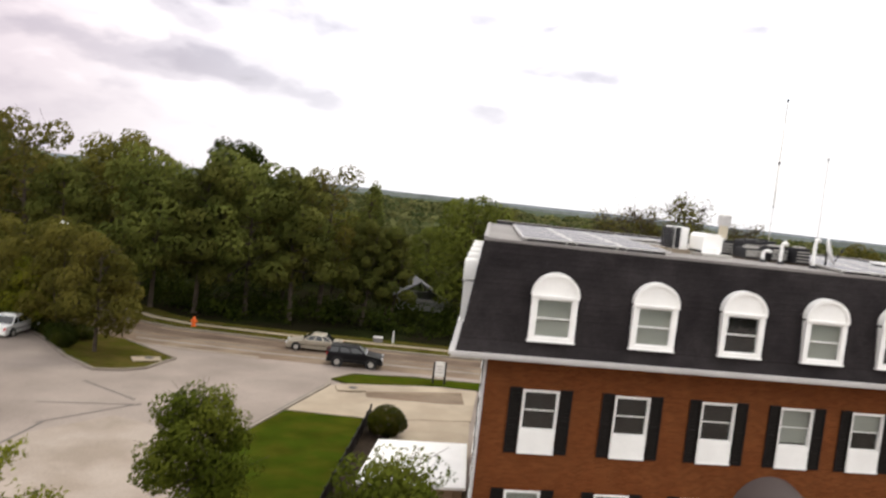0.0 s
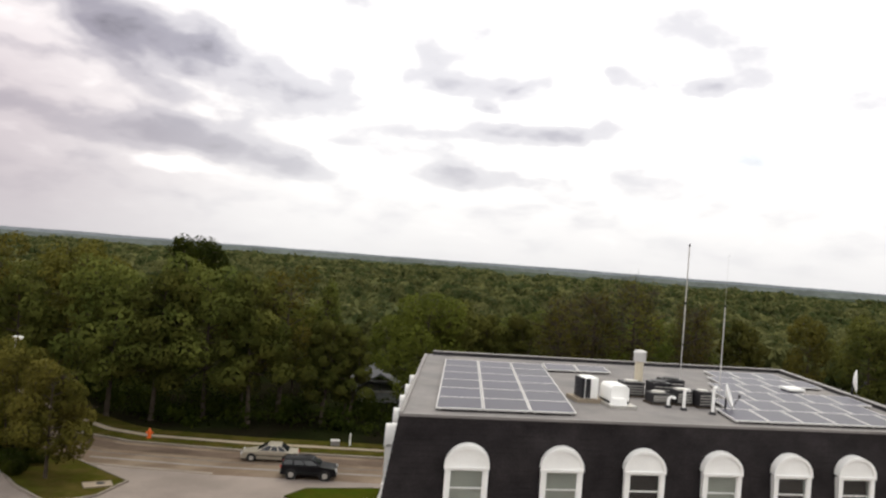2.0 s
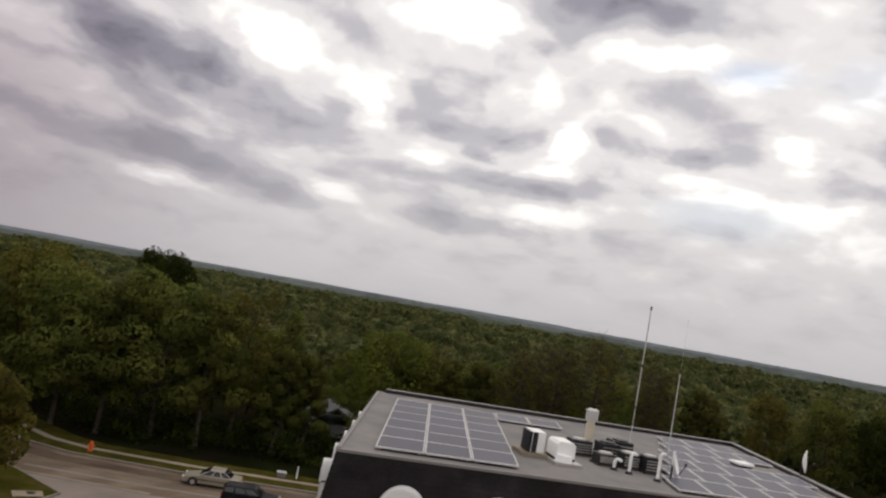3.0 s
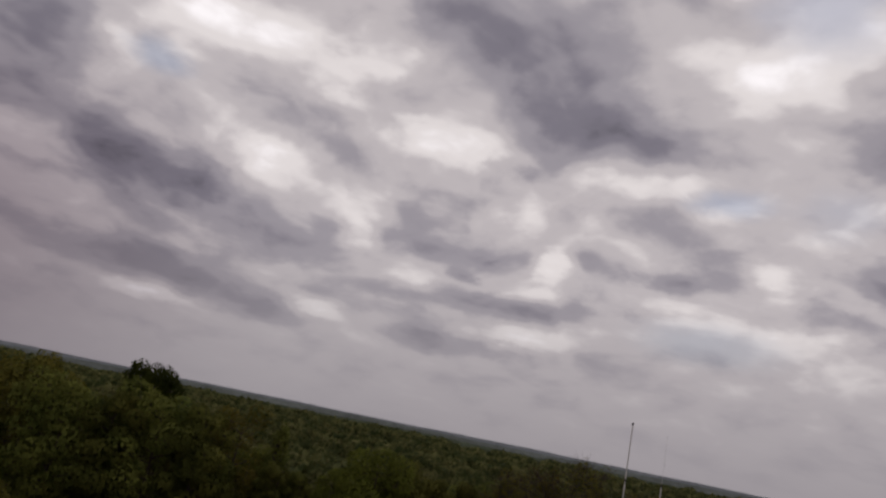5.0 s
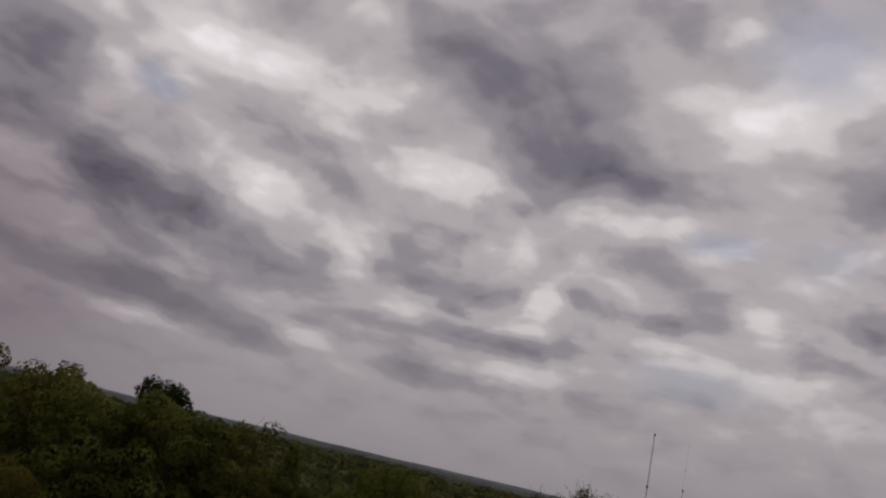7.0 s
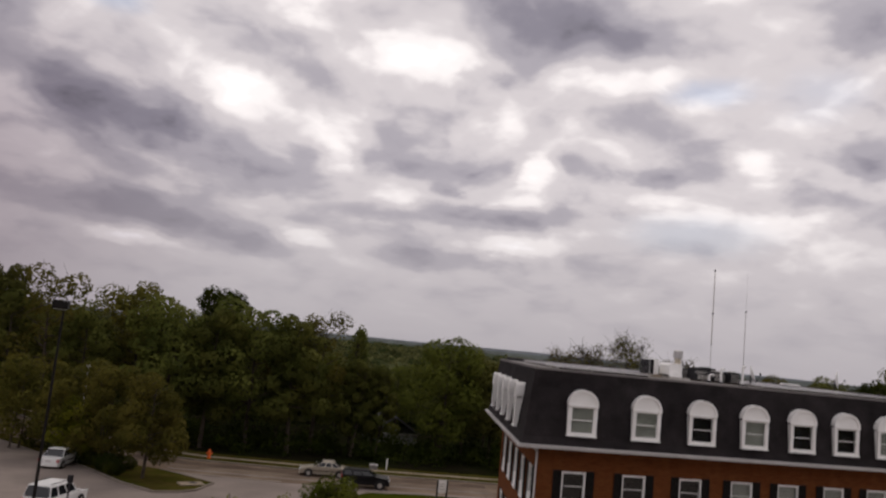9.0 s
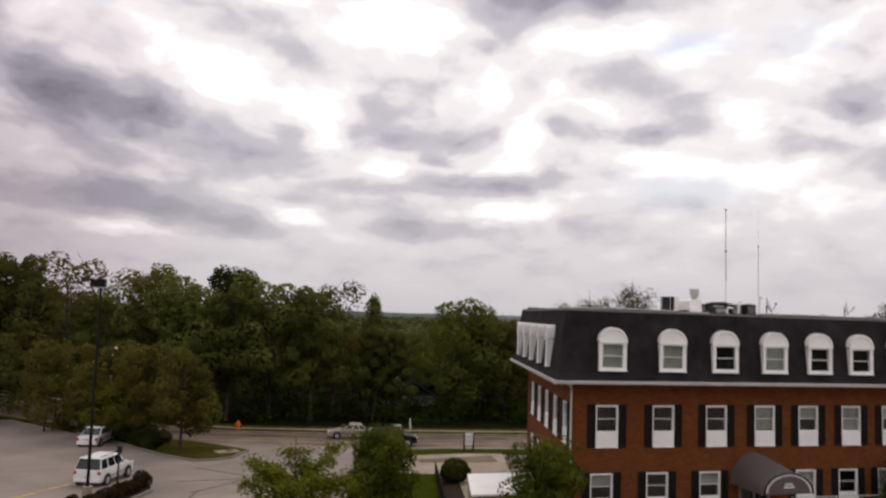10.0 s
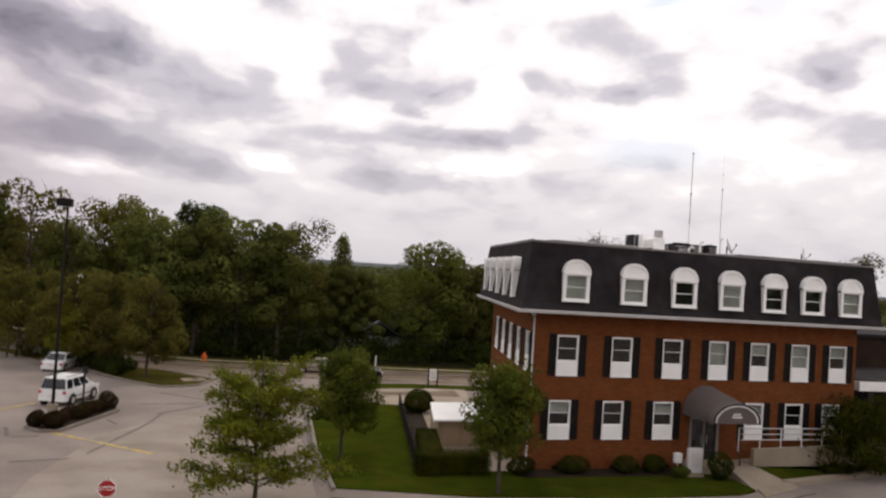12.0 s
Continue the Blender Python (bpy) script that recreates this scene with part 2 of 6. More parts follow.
def brick_material():
    mat = material("brick", (0.166, 0.054, 0.018), 0.85, 0.16, 0.7, 18.0, 0.2, second=(0.140, 0.043, 0.014), patch=1.4, spec=0.08)
    nodes, links = mat.node_tree.nodes, mat.node_tree.links
    bsdf = nodes["Principled BSDF"]
    link = bsdf.inputs["Base Color"].links[0].from_socket
    sep = nodes.new("ShaderNodeSeparateXYZ")
    links.new(nodes.new("ShaderNodeNewGeometry").outputs["Position"], sep.inputs[0])
    add = nodes.new("ShaderNodeMath")
    links.new(sep.outputs[0], add.inputs[0])
    links.new(sep.outputs[1], add.inputs[1])
    comb = nodes.new("ShaderNodeCombineXYZ")
    links.new(add.outputs[0], comb.inputs[0])
    links.new(sep.outputs[2], comb.inputs[1])
    tex = nodes.new("ShaderNodeTexBrick")
    tex.inputs["Scale"].default_value = 1.0
    tex.inputs["Brick Width"].default_value, tex.inputs["Row Height"].default_value, tex.inputs["Mortar Size"].default_value = 0.215, 0.075, 0.006
    tex.inputs["Color1"].default_value, tex.inputs["Color2"].default_value, tex.inputs["Mortar"].default_value = (1, 1, 1, 1), (0.72, 0.7, 0.7, 1), (1.1, 1.4, 1.5, 1)
    links.new(comb.outputs[0], tex.inputs["Vector"])
    n = nodes.new("ShaderNodeMix")
    n.data_type, n.blend_type = "RGBA", "MULTIPLY"
    n.inputs[0].default_value = 1.0
    links.new(link, n.inputs[6])
    links.new(tex.outputs["Color"], n.inputs[7])
    links.new(n.outputs[2], bsdf.inputs["Base Color"])
    return mat


def glass_material(name, tint=(0.8, 0.85, 0.85)):
    mat = bpy.data.materials.new(name)
    mat.use_nodes = True
    bsdf = mat.node_tree.nodes["Principled BSDF"]
    bsdf.inputs["Base Color"].default_value = (*tint, 1)
    bsdf.inputs["Transmission Weight"].default_value, bsdf.inputs["Roughness"].default_value, bsdf.inputs["IOR"].default_value = 1.0, 0.03, 1.5
    return mat


BRICK = brick_material()
SHINGLE = material("black_shingle", (0.021, 0.018, 0.019), 0.9, 0.3, 1.2, 14.0, 0.3, second=(0.029, 0.025, 0.026), patch=1.5, spec=0.1)
WHITE = material("white_paint", (0.86, 0.85, 0.83), 0.5, 0.06, 1.0, 25.0, 0.05)
FASCIA = material("weathered_white_metal", (0.54, 0.52, 0.51), 0.45, 0.12, 0.8, 12.0, 0.05)
BLACK_PAINT = material("black_paint", (0.010, 0.008, 0.007), 0.6, 0.25, 2.0, 30.0, 0.1, spec=0.15)
GLASS = glass_material("window_glass")
BLIND = material("window_blind", (0.46, 0.44, 0.385), 0.8, 0.1, 2.0, 30.0, 0.0)
BROWN_BRICK = material("dark_brown_brick", (0.030, 0.018, 0.013), 0.9, 0.25, 0.8, 18.0, 0.2, spec=0.08)
# Near-black base colour that carries the gloom of the rooms.
DARK_ROOM = material("painted_room_gloom", (0.03, 0.028, 0.027), 0.9, 0.3, 1.0, 10.0, 0.0)
MEMBRANE = material("grey_roof_membrane", (0.20, 0.185, 0.18), 0.8, 0.15, 0.4, 20.0, 0.2, second=(0.155, 0.145, 0.145), patch=1.8)
COPING = material("grey_coping", (0.20, 0.185, 0.178), 0.6, 0.12, 0.8, 15.0, 0.1)
DARK_METAL = material("dark_metal", (0.025, 0.024, 0.027), 0.5, 0.3, 2.0, 25.0, 0.1, metal=0.3)
GALV = material("galvanised_metal", (0.50, 0.48, 0.45), 0.4, 0.15, 1.5, 20.0, 0.05, metal=0.6)
CREAM = material("cream_paint", (0.62, 0.55, 0.42), 0.5, 0.12, 1.5, 20.0, 0.05)
ASPHALT = material("old_pale_asphalt", (0.240, 0.202, 0.178), 0.9, 0.17, 0.15, 9.0, 0.3, second=(0.198, 0.165, 0.145), patch=5.0, spec=0.15)
ROAD = material("worn_asphalt", (0.135, 0.098, 0.070), 0.9, 0.2, 0.3, 9.0, 0.3, second=(0.18, 0.138, 0.102), patch=3.0, spec=0.1)
PATCH = material("brown_asphalt_patch", (0.082, 0.058, 0.044), 0.9, 0.25, 0.4, 9.0, 0.3, second=(0.11, 0.08, 0.06), patch=2.0, spec=0.1)
PALE = material("paler_concrete_paving", (0.285, 0.242, 0.208), 0.9, 0.14, 0.2, 9.0, 0.3, second=(0.225, 0.185, 0.152), patch=3.5, spec=0.15)
TAR = material("tar_seam", (0.105, 0.09, 0.083), 0.8, 0.3, 0.8, 10.0, 0.1)
CONCRETE = material("pale_concrete", (0.30, 0.248, 0.185), 0.85, 0.14, 0.4, 14.0, 0.2, second=(0.26, 0.21, 0.155), patch=2.0)
KERB = material("kerb_concrete", (0.205, 0.175, 0.145), 0.9, 0.2, 0.7, 14.0, 0.2)
GRASS = material("mown_grass", (0.030, 0.043, 0.004), 0.95, 0.3, 0.5, 25.0, 0.6, second=(0.040, 0.044, 0.005), patch=1.6, spec=0.0)
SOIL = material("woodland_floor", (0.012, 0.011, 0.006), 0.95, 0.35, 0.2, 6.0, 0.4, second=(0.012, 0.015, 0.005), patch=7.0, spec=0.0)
VERGE = material("rough_olive_grass", (0.044, 0.044, 0.008), 0.95, 0.3, 0.6, 20.0, 0.6, second=(0.062, 0.050, 0.014), patch=1.2, spec=0.0)
MULCH = material("dark_mulch", (0.026, 0.018, 0.012), 0.95, 0.35, 1.5, 30.0, 0.6, spec=0.1)
YELLOW = material("faded_yellow_paint", (0.46, 0.33, 0.09), 0.8, 0.25, 0.8, 12.0, 0.1, second=(0.29, 0.23, 0.14), patch=0.5)
PALE_PAINT = material("faded_white_paint", (0.18, 0.16, 0.145), 0.8, 0.25, 0.8, 12.0, 0.1)
BARK = material("grey_brown_bark", (0.066, 0.052, 0.040), 0.95, 0.35, 2.0, 20.0, 0.5, spec=0.1)
LEAF_WOOD = leaf_material("woodland_leaves", (0.120, 0.121, 0.028), (0.080, 0.089, 0.021), 5.0, 0.30)
LEAF_OLIVE = leaf_material("olive_leaves", (0.118, 0.100, 0.022), (0.080, 0.074, 0.016), 3.0)
LEAF_FRESH = leaf_material("fresh_green_leaves", (0.080, 0.098, 0.012), (0.106, 0.116, 0.016), 2.0, 0.1)
LEAF_SPRING = leaf_material("spring_green_leaves", (0.128, 0.146, 0.026), (0.092, 0.108, 0.020), 4.0, 0.2)
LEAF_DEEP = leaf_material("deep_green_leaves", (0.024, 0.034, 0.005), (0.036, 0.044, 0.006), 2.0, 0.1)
LEAF_HEDGE = leaf_material("hedge_leaves", (0.030, 0.036, 0.003), (0.052, 0.050, 0.004), 0.6, 0.1)
LEAF_RUST = leaf_material("reddish_leaves", (0.026, 0.020, 0.007), (0.040, 0.020, 0.009), 0.5, 0.2)
LEAF_LOCUST = leaf_material("locust_leaves", (0.150, 0.150, 0.014), (0.110, 0.124, 0.012), 1.5, 0.1)
LEAF_FAR = leaf_material("far_woodland_leaves", (0.046, 0.060, 0.020), (0.140, 0.140, 0.052), 13.0, 0.0, 0.03)
# Aerial haze is painted into these base colours, paler and bluer with distance.
HILLS = material("haze_painted_hills", (0.15, 0.165, 0.18), 1.0, 0.2, 0.004, 0.02, 0.0, spec=0.0)
RIDGE = material("haze_tinted_woodland", (0.060, 0.072, 0.050), 1.0, 0.35, 0.012, 0.06, 0.0, spec=0.0)
FAR_RIDGE = material("haze_paled_woodland", (0.105, 0.118, 0.112), 1.0, 0.25, 0.008, 0.04, 0.0, spec=0.0)
CANVAS = material("taupe_canvas", (0.105, 0.084, 0.08), 0.85, 0.1, 0.8, 30.0, 0.15)
ORANGE = material("orange_plastic", (0.75, 0.13, 0.02), 0.5, 0.1, 2.0, 20.0, 0.0)
RED = material("sign_red", (0.33, 0.022, 0.022), 0.45, 0.1, 2.0, 20.0, 0.0)
TAN = material("tan_painted_board", (0.34, 0.25, 0.165), 0.75, 0.1, 0.8, 16.0, 0.15)
RUBBER = material("tyre_rubber", (0.02, 0.02, 0.021), 0.85, 0.2, 3.0, 40.0, 0.1)
CAR_GLASS = material("tinted_car_glass", (0.012, 0.014, 0.018), 0.06, 0.05, 1.0, 5.0, 0.0, spec=0.6)
CAR_WHITE = material("white_car_paint", (0.78, 0.78, 0.77), 0.25, 0.03, 1.0, 5.0, 0.0, spec=0.5)
CAR_DARK = material("dark_blue_black_car_paint", (0.006, 0.006, 0.008), 0.3, 0.1, 1.0, 5.0, 0.0, spec=0.2)
CAR_SILVER = material("champagne_car_paint", (0.42, 0.38, 0.31), 0.3, 0.05, 1.0, 5.0, 0.0, metal=0.4, spec=0.5)
TRIM = material("black_plastic_trim", (0.02, 0.02, 0.02), 0.6, 0.1, 2.0, 20.0, 0.0)
TAIL_RED = material("red_lamp_lens", (0.45, 0.02, 0.02), 0.25, 0.05, 2.0, 20.0, 0.0)
CLEAR_LENS = material("headlamp_lens", (0.65, 0.66, 0.68), 0.15, 0.05, 2.0, 20.0, 0.0)
CELL = material("solar_cells", (0.030, 0.026, 0.050), 0.4, 0.12, 0.6, 6.0, 0.0, spec=0.35, per_object=0.15)


# ---- building blocks ----
def put_box(bm, x0, x1, y0, y1, z0, z1, f=lambda x, y, z: (x, y, z)):
    v = [bm.verts.new(f(x, y, z)) for z in (z0, z1) for x, y in ((x0, y0), (x1, y0), (x1, y1), (x0, y1))]
    for q in ((3, 2, 1, 0), (4, 5, 6, 7), (0, 1, 5, 4), (1, 2, 6, 5), (2, 3, 7, 6), (3, 0, 4, 7)):
        bm.faces.new([v[i] for i in q])


def put_tube(bm, a, b, r0, r1=None, seg=8, caps=True):
    a, b = Vector(a), Vector(b)
    r1 = r0 if r1 is None else r1
    q = (b - a).to_track_quat("Z", "Y")
    rings = [[bm.verts.new(p + q @ Vector((r * math.cos(2 * math.pi * k / seg), r * math.sin(2 * math.pi * k / seg), 0))) for k in range(seg)] for p, r in ((a, r0), (b, r1))]
    for k in range(seg):
        bm.faces.new((rings[0][k], rings[0][(k + 1) % seg], rings[1][(k + 1) % seg], rings[1][k]))
    if caps:
        bm.faces.new(rings[0][::-1])
        bm.faces.new(rings[1])


def put_prism(bm, points, z0, z1, f=lambda x, y, z: (x, y, z)):
    """An upright prism over a plan; z0 and z1 may be functions of the plan."""
    lo = [bm.verts.new(f(x, y, z0(x, y) if callable(z0) else z0)) for x, y in points]
    hi = [bm.verts.new(f(x, y, z1(x, y) if callable(z1) else z1)) for x, y in points]
    n = len(points)
    bm.faces.new(lo[::-1])
    bm.faces.new(hi)
    for k in range(n):
        bm.faces.new((lo[k], lo[(k + 1) % n], hi[(k + 1) % n], hi[k]))


def finish(bm, mat, name, bevel=0.0, smooth=False):
    bmesh.ops.recalc_face_normals(bm, faces=bm.faces)
    if bevel:
        bmesh.ops.bevel(bm, geom=[e for e in bm.edges if e.is_manifold and e.calc_face_angle(0) > 0.6], offset=bevel, segments=2, affect="EDGES", profile=0.6)
    mesh = bpy.data.meshes.new(name)
    bm.to_mesh(mesh)
    bm.free()
    mesh.materials.append(mat)
    if smooth:
        mesh.polygons.foreach_set("use_smooth", [True] * len(mesh.polygons))
    return mesh


def part(name, bm, mat, parent=None, label="", bevel=0.0, smooth=False):
    ob = new(name, bm if isinstance(bm, bpy.types.Mesh) else finish(bm, mat, name, bevel, smooth))
    ob.parent = parent
    return tagged(ob, label)


def thing(name, label, category, group="", kind="", at=(0, 0, 0)):
    ob = new(name)
    ob.location = at
    ob.empty_display_size = 0.3
    return tagged(ob, label, category, group, kind)


def structure(name, bm, mat, label, category, bevel=0.0):
    return tagged(part(name, bm, mat, None, label, bevel), category=category, kind="structure")


SLOPE = -0.03


def ground_z(x, y):
    """The lot falls gently away to the road; beyond the road the wooded land drops into a valley and climbs again far off."""
    z = SLOPE * min(max(y, -60), 60)
    if y > 60:
        s = min((y - 60) / 300, 1)
        z -= 16 * s * s * (3 - 2 * s)
        s = min(max((y - 500) / 3200, 0), 1)
        z += 7 * s * s * (3 - 2 * s) + 4 * math.sin(x / 310 + y / 420) * s
    return z


def slab(points, up, thick=0.3):
    bm = bmesh.new()
    put_prism(bm, points, lambda x, y: ground_z(x, y) + up - thick, lambda x, y: ground_z(x, y) + up)
    return bm


def strip(points, width, up, thick=0.3):
    """A band of constant width along a line of plan points."""
    left, right = [], []
    for k, (x, y) in enumerate(points):
        a, b = Vector(points[max(k - 1, 0)]), Vector(points[min(k + 1, len(points) - 1)])
        d = (b - a).normalized()
        n = Vector((-d.y, d.x)) * width / 2
        left.append((x + n.x, y + n.y))
        right.append((x - n.x, y - n.y))
    bm = bmesh.new()
    for k in range(len(points) - 1):
        put_prism(bm, [left[k], right[k], right[k + 1], left[k + 1]], lambda x, y: ground_z(x, y) + up - thick, lambda x, y: ground_z(x, y) + up)
    return bm


# ---- ground, road, lawns ----
def ground_sheet():
    xs = [-4500, -2500, -1400, -800, -450, -250, -150, -100, -60, -30, 0, 30, 60, 100, 150, 250, 450, 800, 1400, 2500, 4500]
    ys = [-900, -400, -150, -70, -60, -30, 0, 30, 60, 75, 90, 110, 130, 160, 190, 230, 280, 340, 400, 500, 650, 850, 1100, 1400, 1800, 2300, 2900, 3600, 4600]
    bm = bmesh.new()
    grid = [[bm.verts.new((x, y, ground_z(x, y) - 0.04)) for x in xs] for y in ys]
    for j in range(len(ys) - 1):
        for i in range(len(xs) - 1):
            bm.faces.new((grid[j][i], grid[j][i + 1], grid[j + 1][i + 1], grid[j + 1][i]))
    return bm


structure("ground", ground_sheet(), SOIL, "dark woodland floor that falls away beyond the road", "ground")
ROAD_LINE = [(-75, 112), (-46, 74), (-33, 54.5), (-25, 45.4), (-19, 41.8), (-9, 39.5), (10, 37.2), (60, 31.5), (170, 18)]


def beside(offset, first=0, last=None):
    """The road's line moved to its left by offset metres."""
    out = []
    for k, (x, y) in enumerate(ROAD_LINE):
        a, b = Vector(ROAD_LINE[max(k - 1, 0)]), Vector(ROAD_LINE[min(k + 1, len(ROAD_LINE) - 1)])
        d = (b - a).normalized()
        out.append((x - d.y * offset, y + d.x * offset))
    return out[first:last]


lot = [(-90, -58), (70, -58), (70, 26.5), (10, 33.4), (-9, 35.7), (-18, 37.5), (-24.5, 41), (-31, 47), (-40, 57), (-90, 57)]
structure("pavement", slab(lot, 0.0), ASPHALT, "pale weathered asphalt parking lot and side street", "pavement")
structure("road", strip(ROAD_LINE, 8.0, 0.012), ROAD, "worn grey asphalt road with patched lanes", "road")
structure("trim", strip(beside(4.12), 0.3, 0.15), KERB, "pale concrete kerb along the far side of the road", "kerb")
structure("trim", strip(beside(-3.7, 4, 6), 0.5, 0.02), KERB, "pale concrete gutter between the road and the lot", "gutter")
structure("ground", strip(beside(5.3), 2.1, 0.13), VERGE, "mown grass verge beyond the road", "grass verge")
structure("pavement", strip(beside(6.75), 0.8, 0.15), CONCRETE, "narrow pale concrete footpath before the wood", "footpath")
structure("ground", strip(beside(8.4), 2.5, 0.08), VERGE, "rough grass at the edge of the wood", "grass verge")
# Longitudinal wear and repairs of the road.
structure("trim", strip(beside(0.0, 3, 7), 0.22, 0.018), TAR, "dark tar seam along the middle of the road", "seam")
structure("trim", strip(beside(2.1, 3, 7), 1.9, 0.016), PATCH, "darker asphalt patch along a lane", "patch")
structure("trim", strip(beside(-1.7, 4, 7), 0.5, 0.016), PALE_PAINT, "pale worn strip along a lane", "patch")

lawn = [(-9.95, -2.7), (-4.4, -4.5), (3.0, -5.3), (8.7, -5.2), (10.2, -4.4), (10.3, -2.6), (10.3, -0.15), (-5.8, -0.15), (-1.9, 20.1), (-6.75, 20.8), (-8.95, 15), (-9.75, 5)]
structure("ground", slab(lawn, 0.12), GRASS, "mown green lawn beside the brick building", "lawn")
bm = bmesh.new()
put_prism(bm, [(13.3, -2.85), (16.2, -2.2), (21.5, -1.05), (34, 0.6), (34, 1.6), (21.0, 1.0), (20.6, -1.3), (12.5, -1.3)], -0.3, lambda x, y: 0.12 if y < -1.9 or x > 20.8 else 0.5)
structure("ground", bm, GRASS, "grass bank before the entrance ramp", "lawn")
structure("ground", slab([(-4.0, 29.9), (-2.9, 28.8), (3.5, 29.8), (14, 28.4), (22, 27), (22, 29), (12, 31.2), (2.7, 32.3), (-2.5, 31.9)], 0.12), GRASS, "grass strip between the road and the walk", "lawn")
island = [(-15.3, 32.9), (-16.4, 29.4), (-17.6, 28.4), (-19.3, 28.0), (-22, 31.2), (-25.6, 37.2), (-31, 44.8), (-43, 61), (-30, 47.6), (-24, 41.2), (-20, 38.6)]
structure("ground", slab(island, 0.12), VERGE, "grassed corner with trees between the lot and the road", "lawn")
structure("trim", strip([(-20, 38.7), (-15.2, 33.0), (-16.4, 29.3), (-17.6, 28.3), (-19.3, 27.9), (-22.1, 31.2), (-25.7, 37.2), (-31.1, 44.9)], 0.18, 0.145), KERB, "concrete kerb round the grassed corner", "kerb")
structure("trim", strip([(2.6, 32.45), (-2.5, 32.1), (-4.15, 29.9), (-4.2, 28.2), (-6.95, 20.8), (-9.1, 15), (-9.9, 5), (-10.1, -2.75)], 0.2, 0.145), KERB, "concrete kerb along the lawn", "kerb")
structure("trim", strip([(-4.45, 28.2), (-7.2, 20.8), (-9.35, 15), (-10.15, 5)], 0.28, 0.006), TAR, "dark gutter strip beside the kerb", "seam")
structure("pavement", slab([(-6.7, 21.0), (-1.85, 20.25), (4.3, 21.0), (6.3, 29.2), (3.5, 29.7), (-2.9, 28.7), (-4.05, 28.1)], 0.10), CONCRETE, "pale concrete terrace behind the lawn", "terrace")
structure("pavement", slab([(-1.8, 26.7), (3.1, 27.9), (5.0, 28.2), (4.6, 25.0), (2.8, 24.8), (-1.8, 25.3)], 0.108), ROAD, "grey-brown walk across the pale terrace", "footpath")
structure("pavement", slab([(-5.7, -0.15), (0.0, -0.15), (4.2, 20.9), (-1.8, 20.2)], 0.09), CONCRETE, "tan concrete yard beside the building", "yard")
structure("ground", strip([(-5.0, -0.3), (-1.1, 20.0)], 1.5, 0.13), MULCH, "dark mulch bed along the low fence", "mulch bed")
structure("ground", slab([(-0.6, -1.55), (9.0, -1.55), (9.0, -0.02), (-0.6, -0.02)], 0.15), MULCH, "mulch bed at the foot of the brick wall", "mulch bed")
structure("pavement", strip([(-10.2, -3.45), (-4.4, -5.25), (3.0, -6.05), (8.7, -5.95), (13.0, -4.4)], 1.3, 0.10), ASPHALT, "concrete footpath along the front lawn", "footpath")
bm = bmesh.new()
put_prism(bm, [(10.3, -4.3), (13.4, -2.9), (12.5, -1.75), (10.75, -1.6)], -0.3, lambda x, y: 0.115 if y < -2.5 else 0.55)
structure("pavement", bm, CONCRETE, "pale concrete walk that slopes up to the entrance", "footpath")
structure("pavement", slab([(9.7, -5.75), (12.9, -4.25), (13.3, -3.0), (10.35, -4.35)], 0.14), CONCRETE, "pale concrete apron between the walk and the street", "footpath")
bm = bmesh.new()
put_prism(bm, [(10.75, -1.6), (12.5, -1.75), (12.5, -0.02), (9.0, -0.02), (9.0, -1.2)], -0.3, 0.55)
structure("floor", bm, CONCRETE, "concrete landing before the entrance doors", "landing")
structure("trim", strip([(13.1, -3.2), (16.2, -2.5), (21.5, -1.35), (34, 0.25)], 0.6, 0.19), CONCRETE, "pale concrete kerb beside the street", "kerb")

# Joints, stains and paint in the lot.
structure("pavement", slab([(-15.4, 18.0), (-18.2, 14.6), (-21.0, 9.0), (-22.5, 0.0), (-22.5, -9.0), (-11.2, -9.0), (-10.6, 4.0), (-10.2, 11.6), (-12.4, 16.2)], 0.008), PALE, "paler concrete paving of the side street", "pavement")
for a, b, w in (((-19.9, 19.7), (-14.6, 20.4), 0.14), ((-18.6, 16.0), (-14.7, 20.6), 0.16), ((-19.0, 25.0), (-15.2, 21.4), 0.16), ((-26.1, 11.2), (-25.5, 9.0), 0.22), ((-25.2, 8.6), (-24.0, 8.9), 0.14), ((-21.2, 13.6), (-20.6, 12.4), 0.14), ((-21.0, 4.6), (-18.9, 12.4), 0.16), ((-18.9, 12.4), (-18.3, 16.2), 0.14), ((-24.0, 3.0), (-21.6, 3.6), 0.16)):
    structure("trim", strip([a, b], w, 0.014), TAR, "dark tar seam in the pale asphalt", "seam")
for a, b in (((-23.6, 9.8), (-17.9, 4.4)), ((-29.4, 13.8), (-26.4, 19.5)), ((-34, 11.5), (-30.5, 17.2))):
    structure("trim", strip([a, b], 0.3, 0.02), YELLOW, "faded yellow parking line", "parking line")


def drain(x, y, turn):
    ob = thing("storm_drain", "weathered concrete storm drain inlet set in the kerb", "storm drain", "storm drains", at=(x, y, ground_z(x, y)))
    ob.rotation_euler = (0, 0, radians(turn))
    bm = bmesh.new()
    put_box(bm, -0.95, 0.95, -0.6, 0.6, -0.1, 0.22)
    part("top_slab", bm, CONCRETE, ob, bevel=0.03)
    # A black block paints the shade inside the inlet.
    bm = bmesh.new()
    put_box(bm, -0.7, 0.7, -0.63, -0.55, 0.03, 0.15)
    part("inlet_mouth", bm, BLACK_PAINT, ob, "inlet mouth with its shade painted black")
    bm = bmesh.new()
    put_tube(bm, (0.2, 0.1, 0.2), (0.2, 0.1, 0.235), 0.3, seg=14)
    part("manhole_lid", bm, DARK_METAL, ob, "dark iron lid")


drain(-16.9, 31.6, 20)
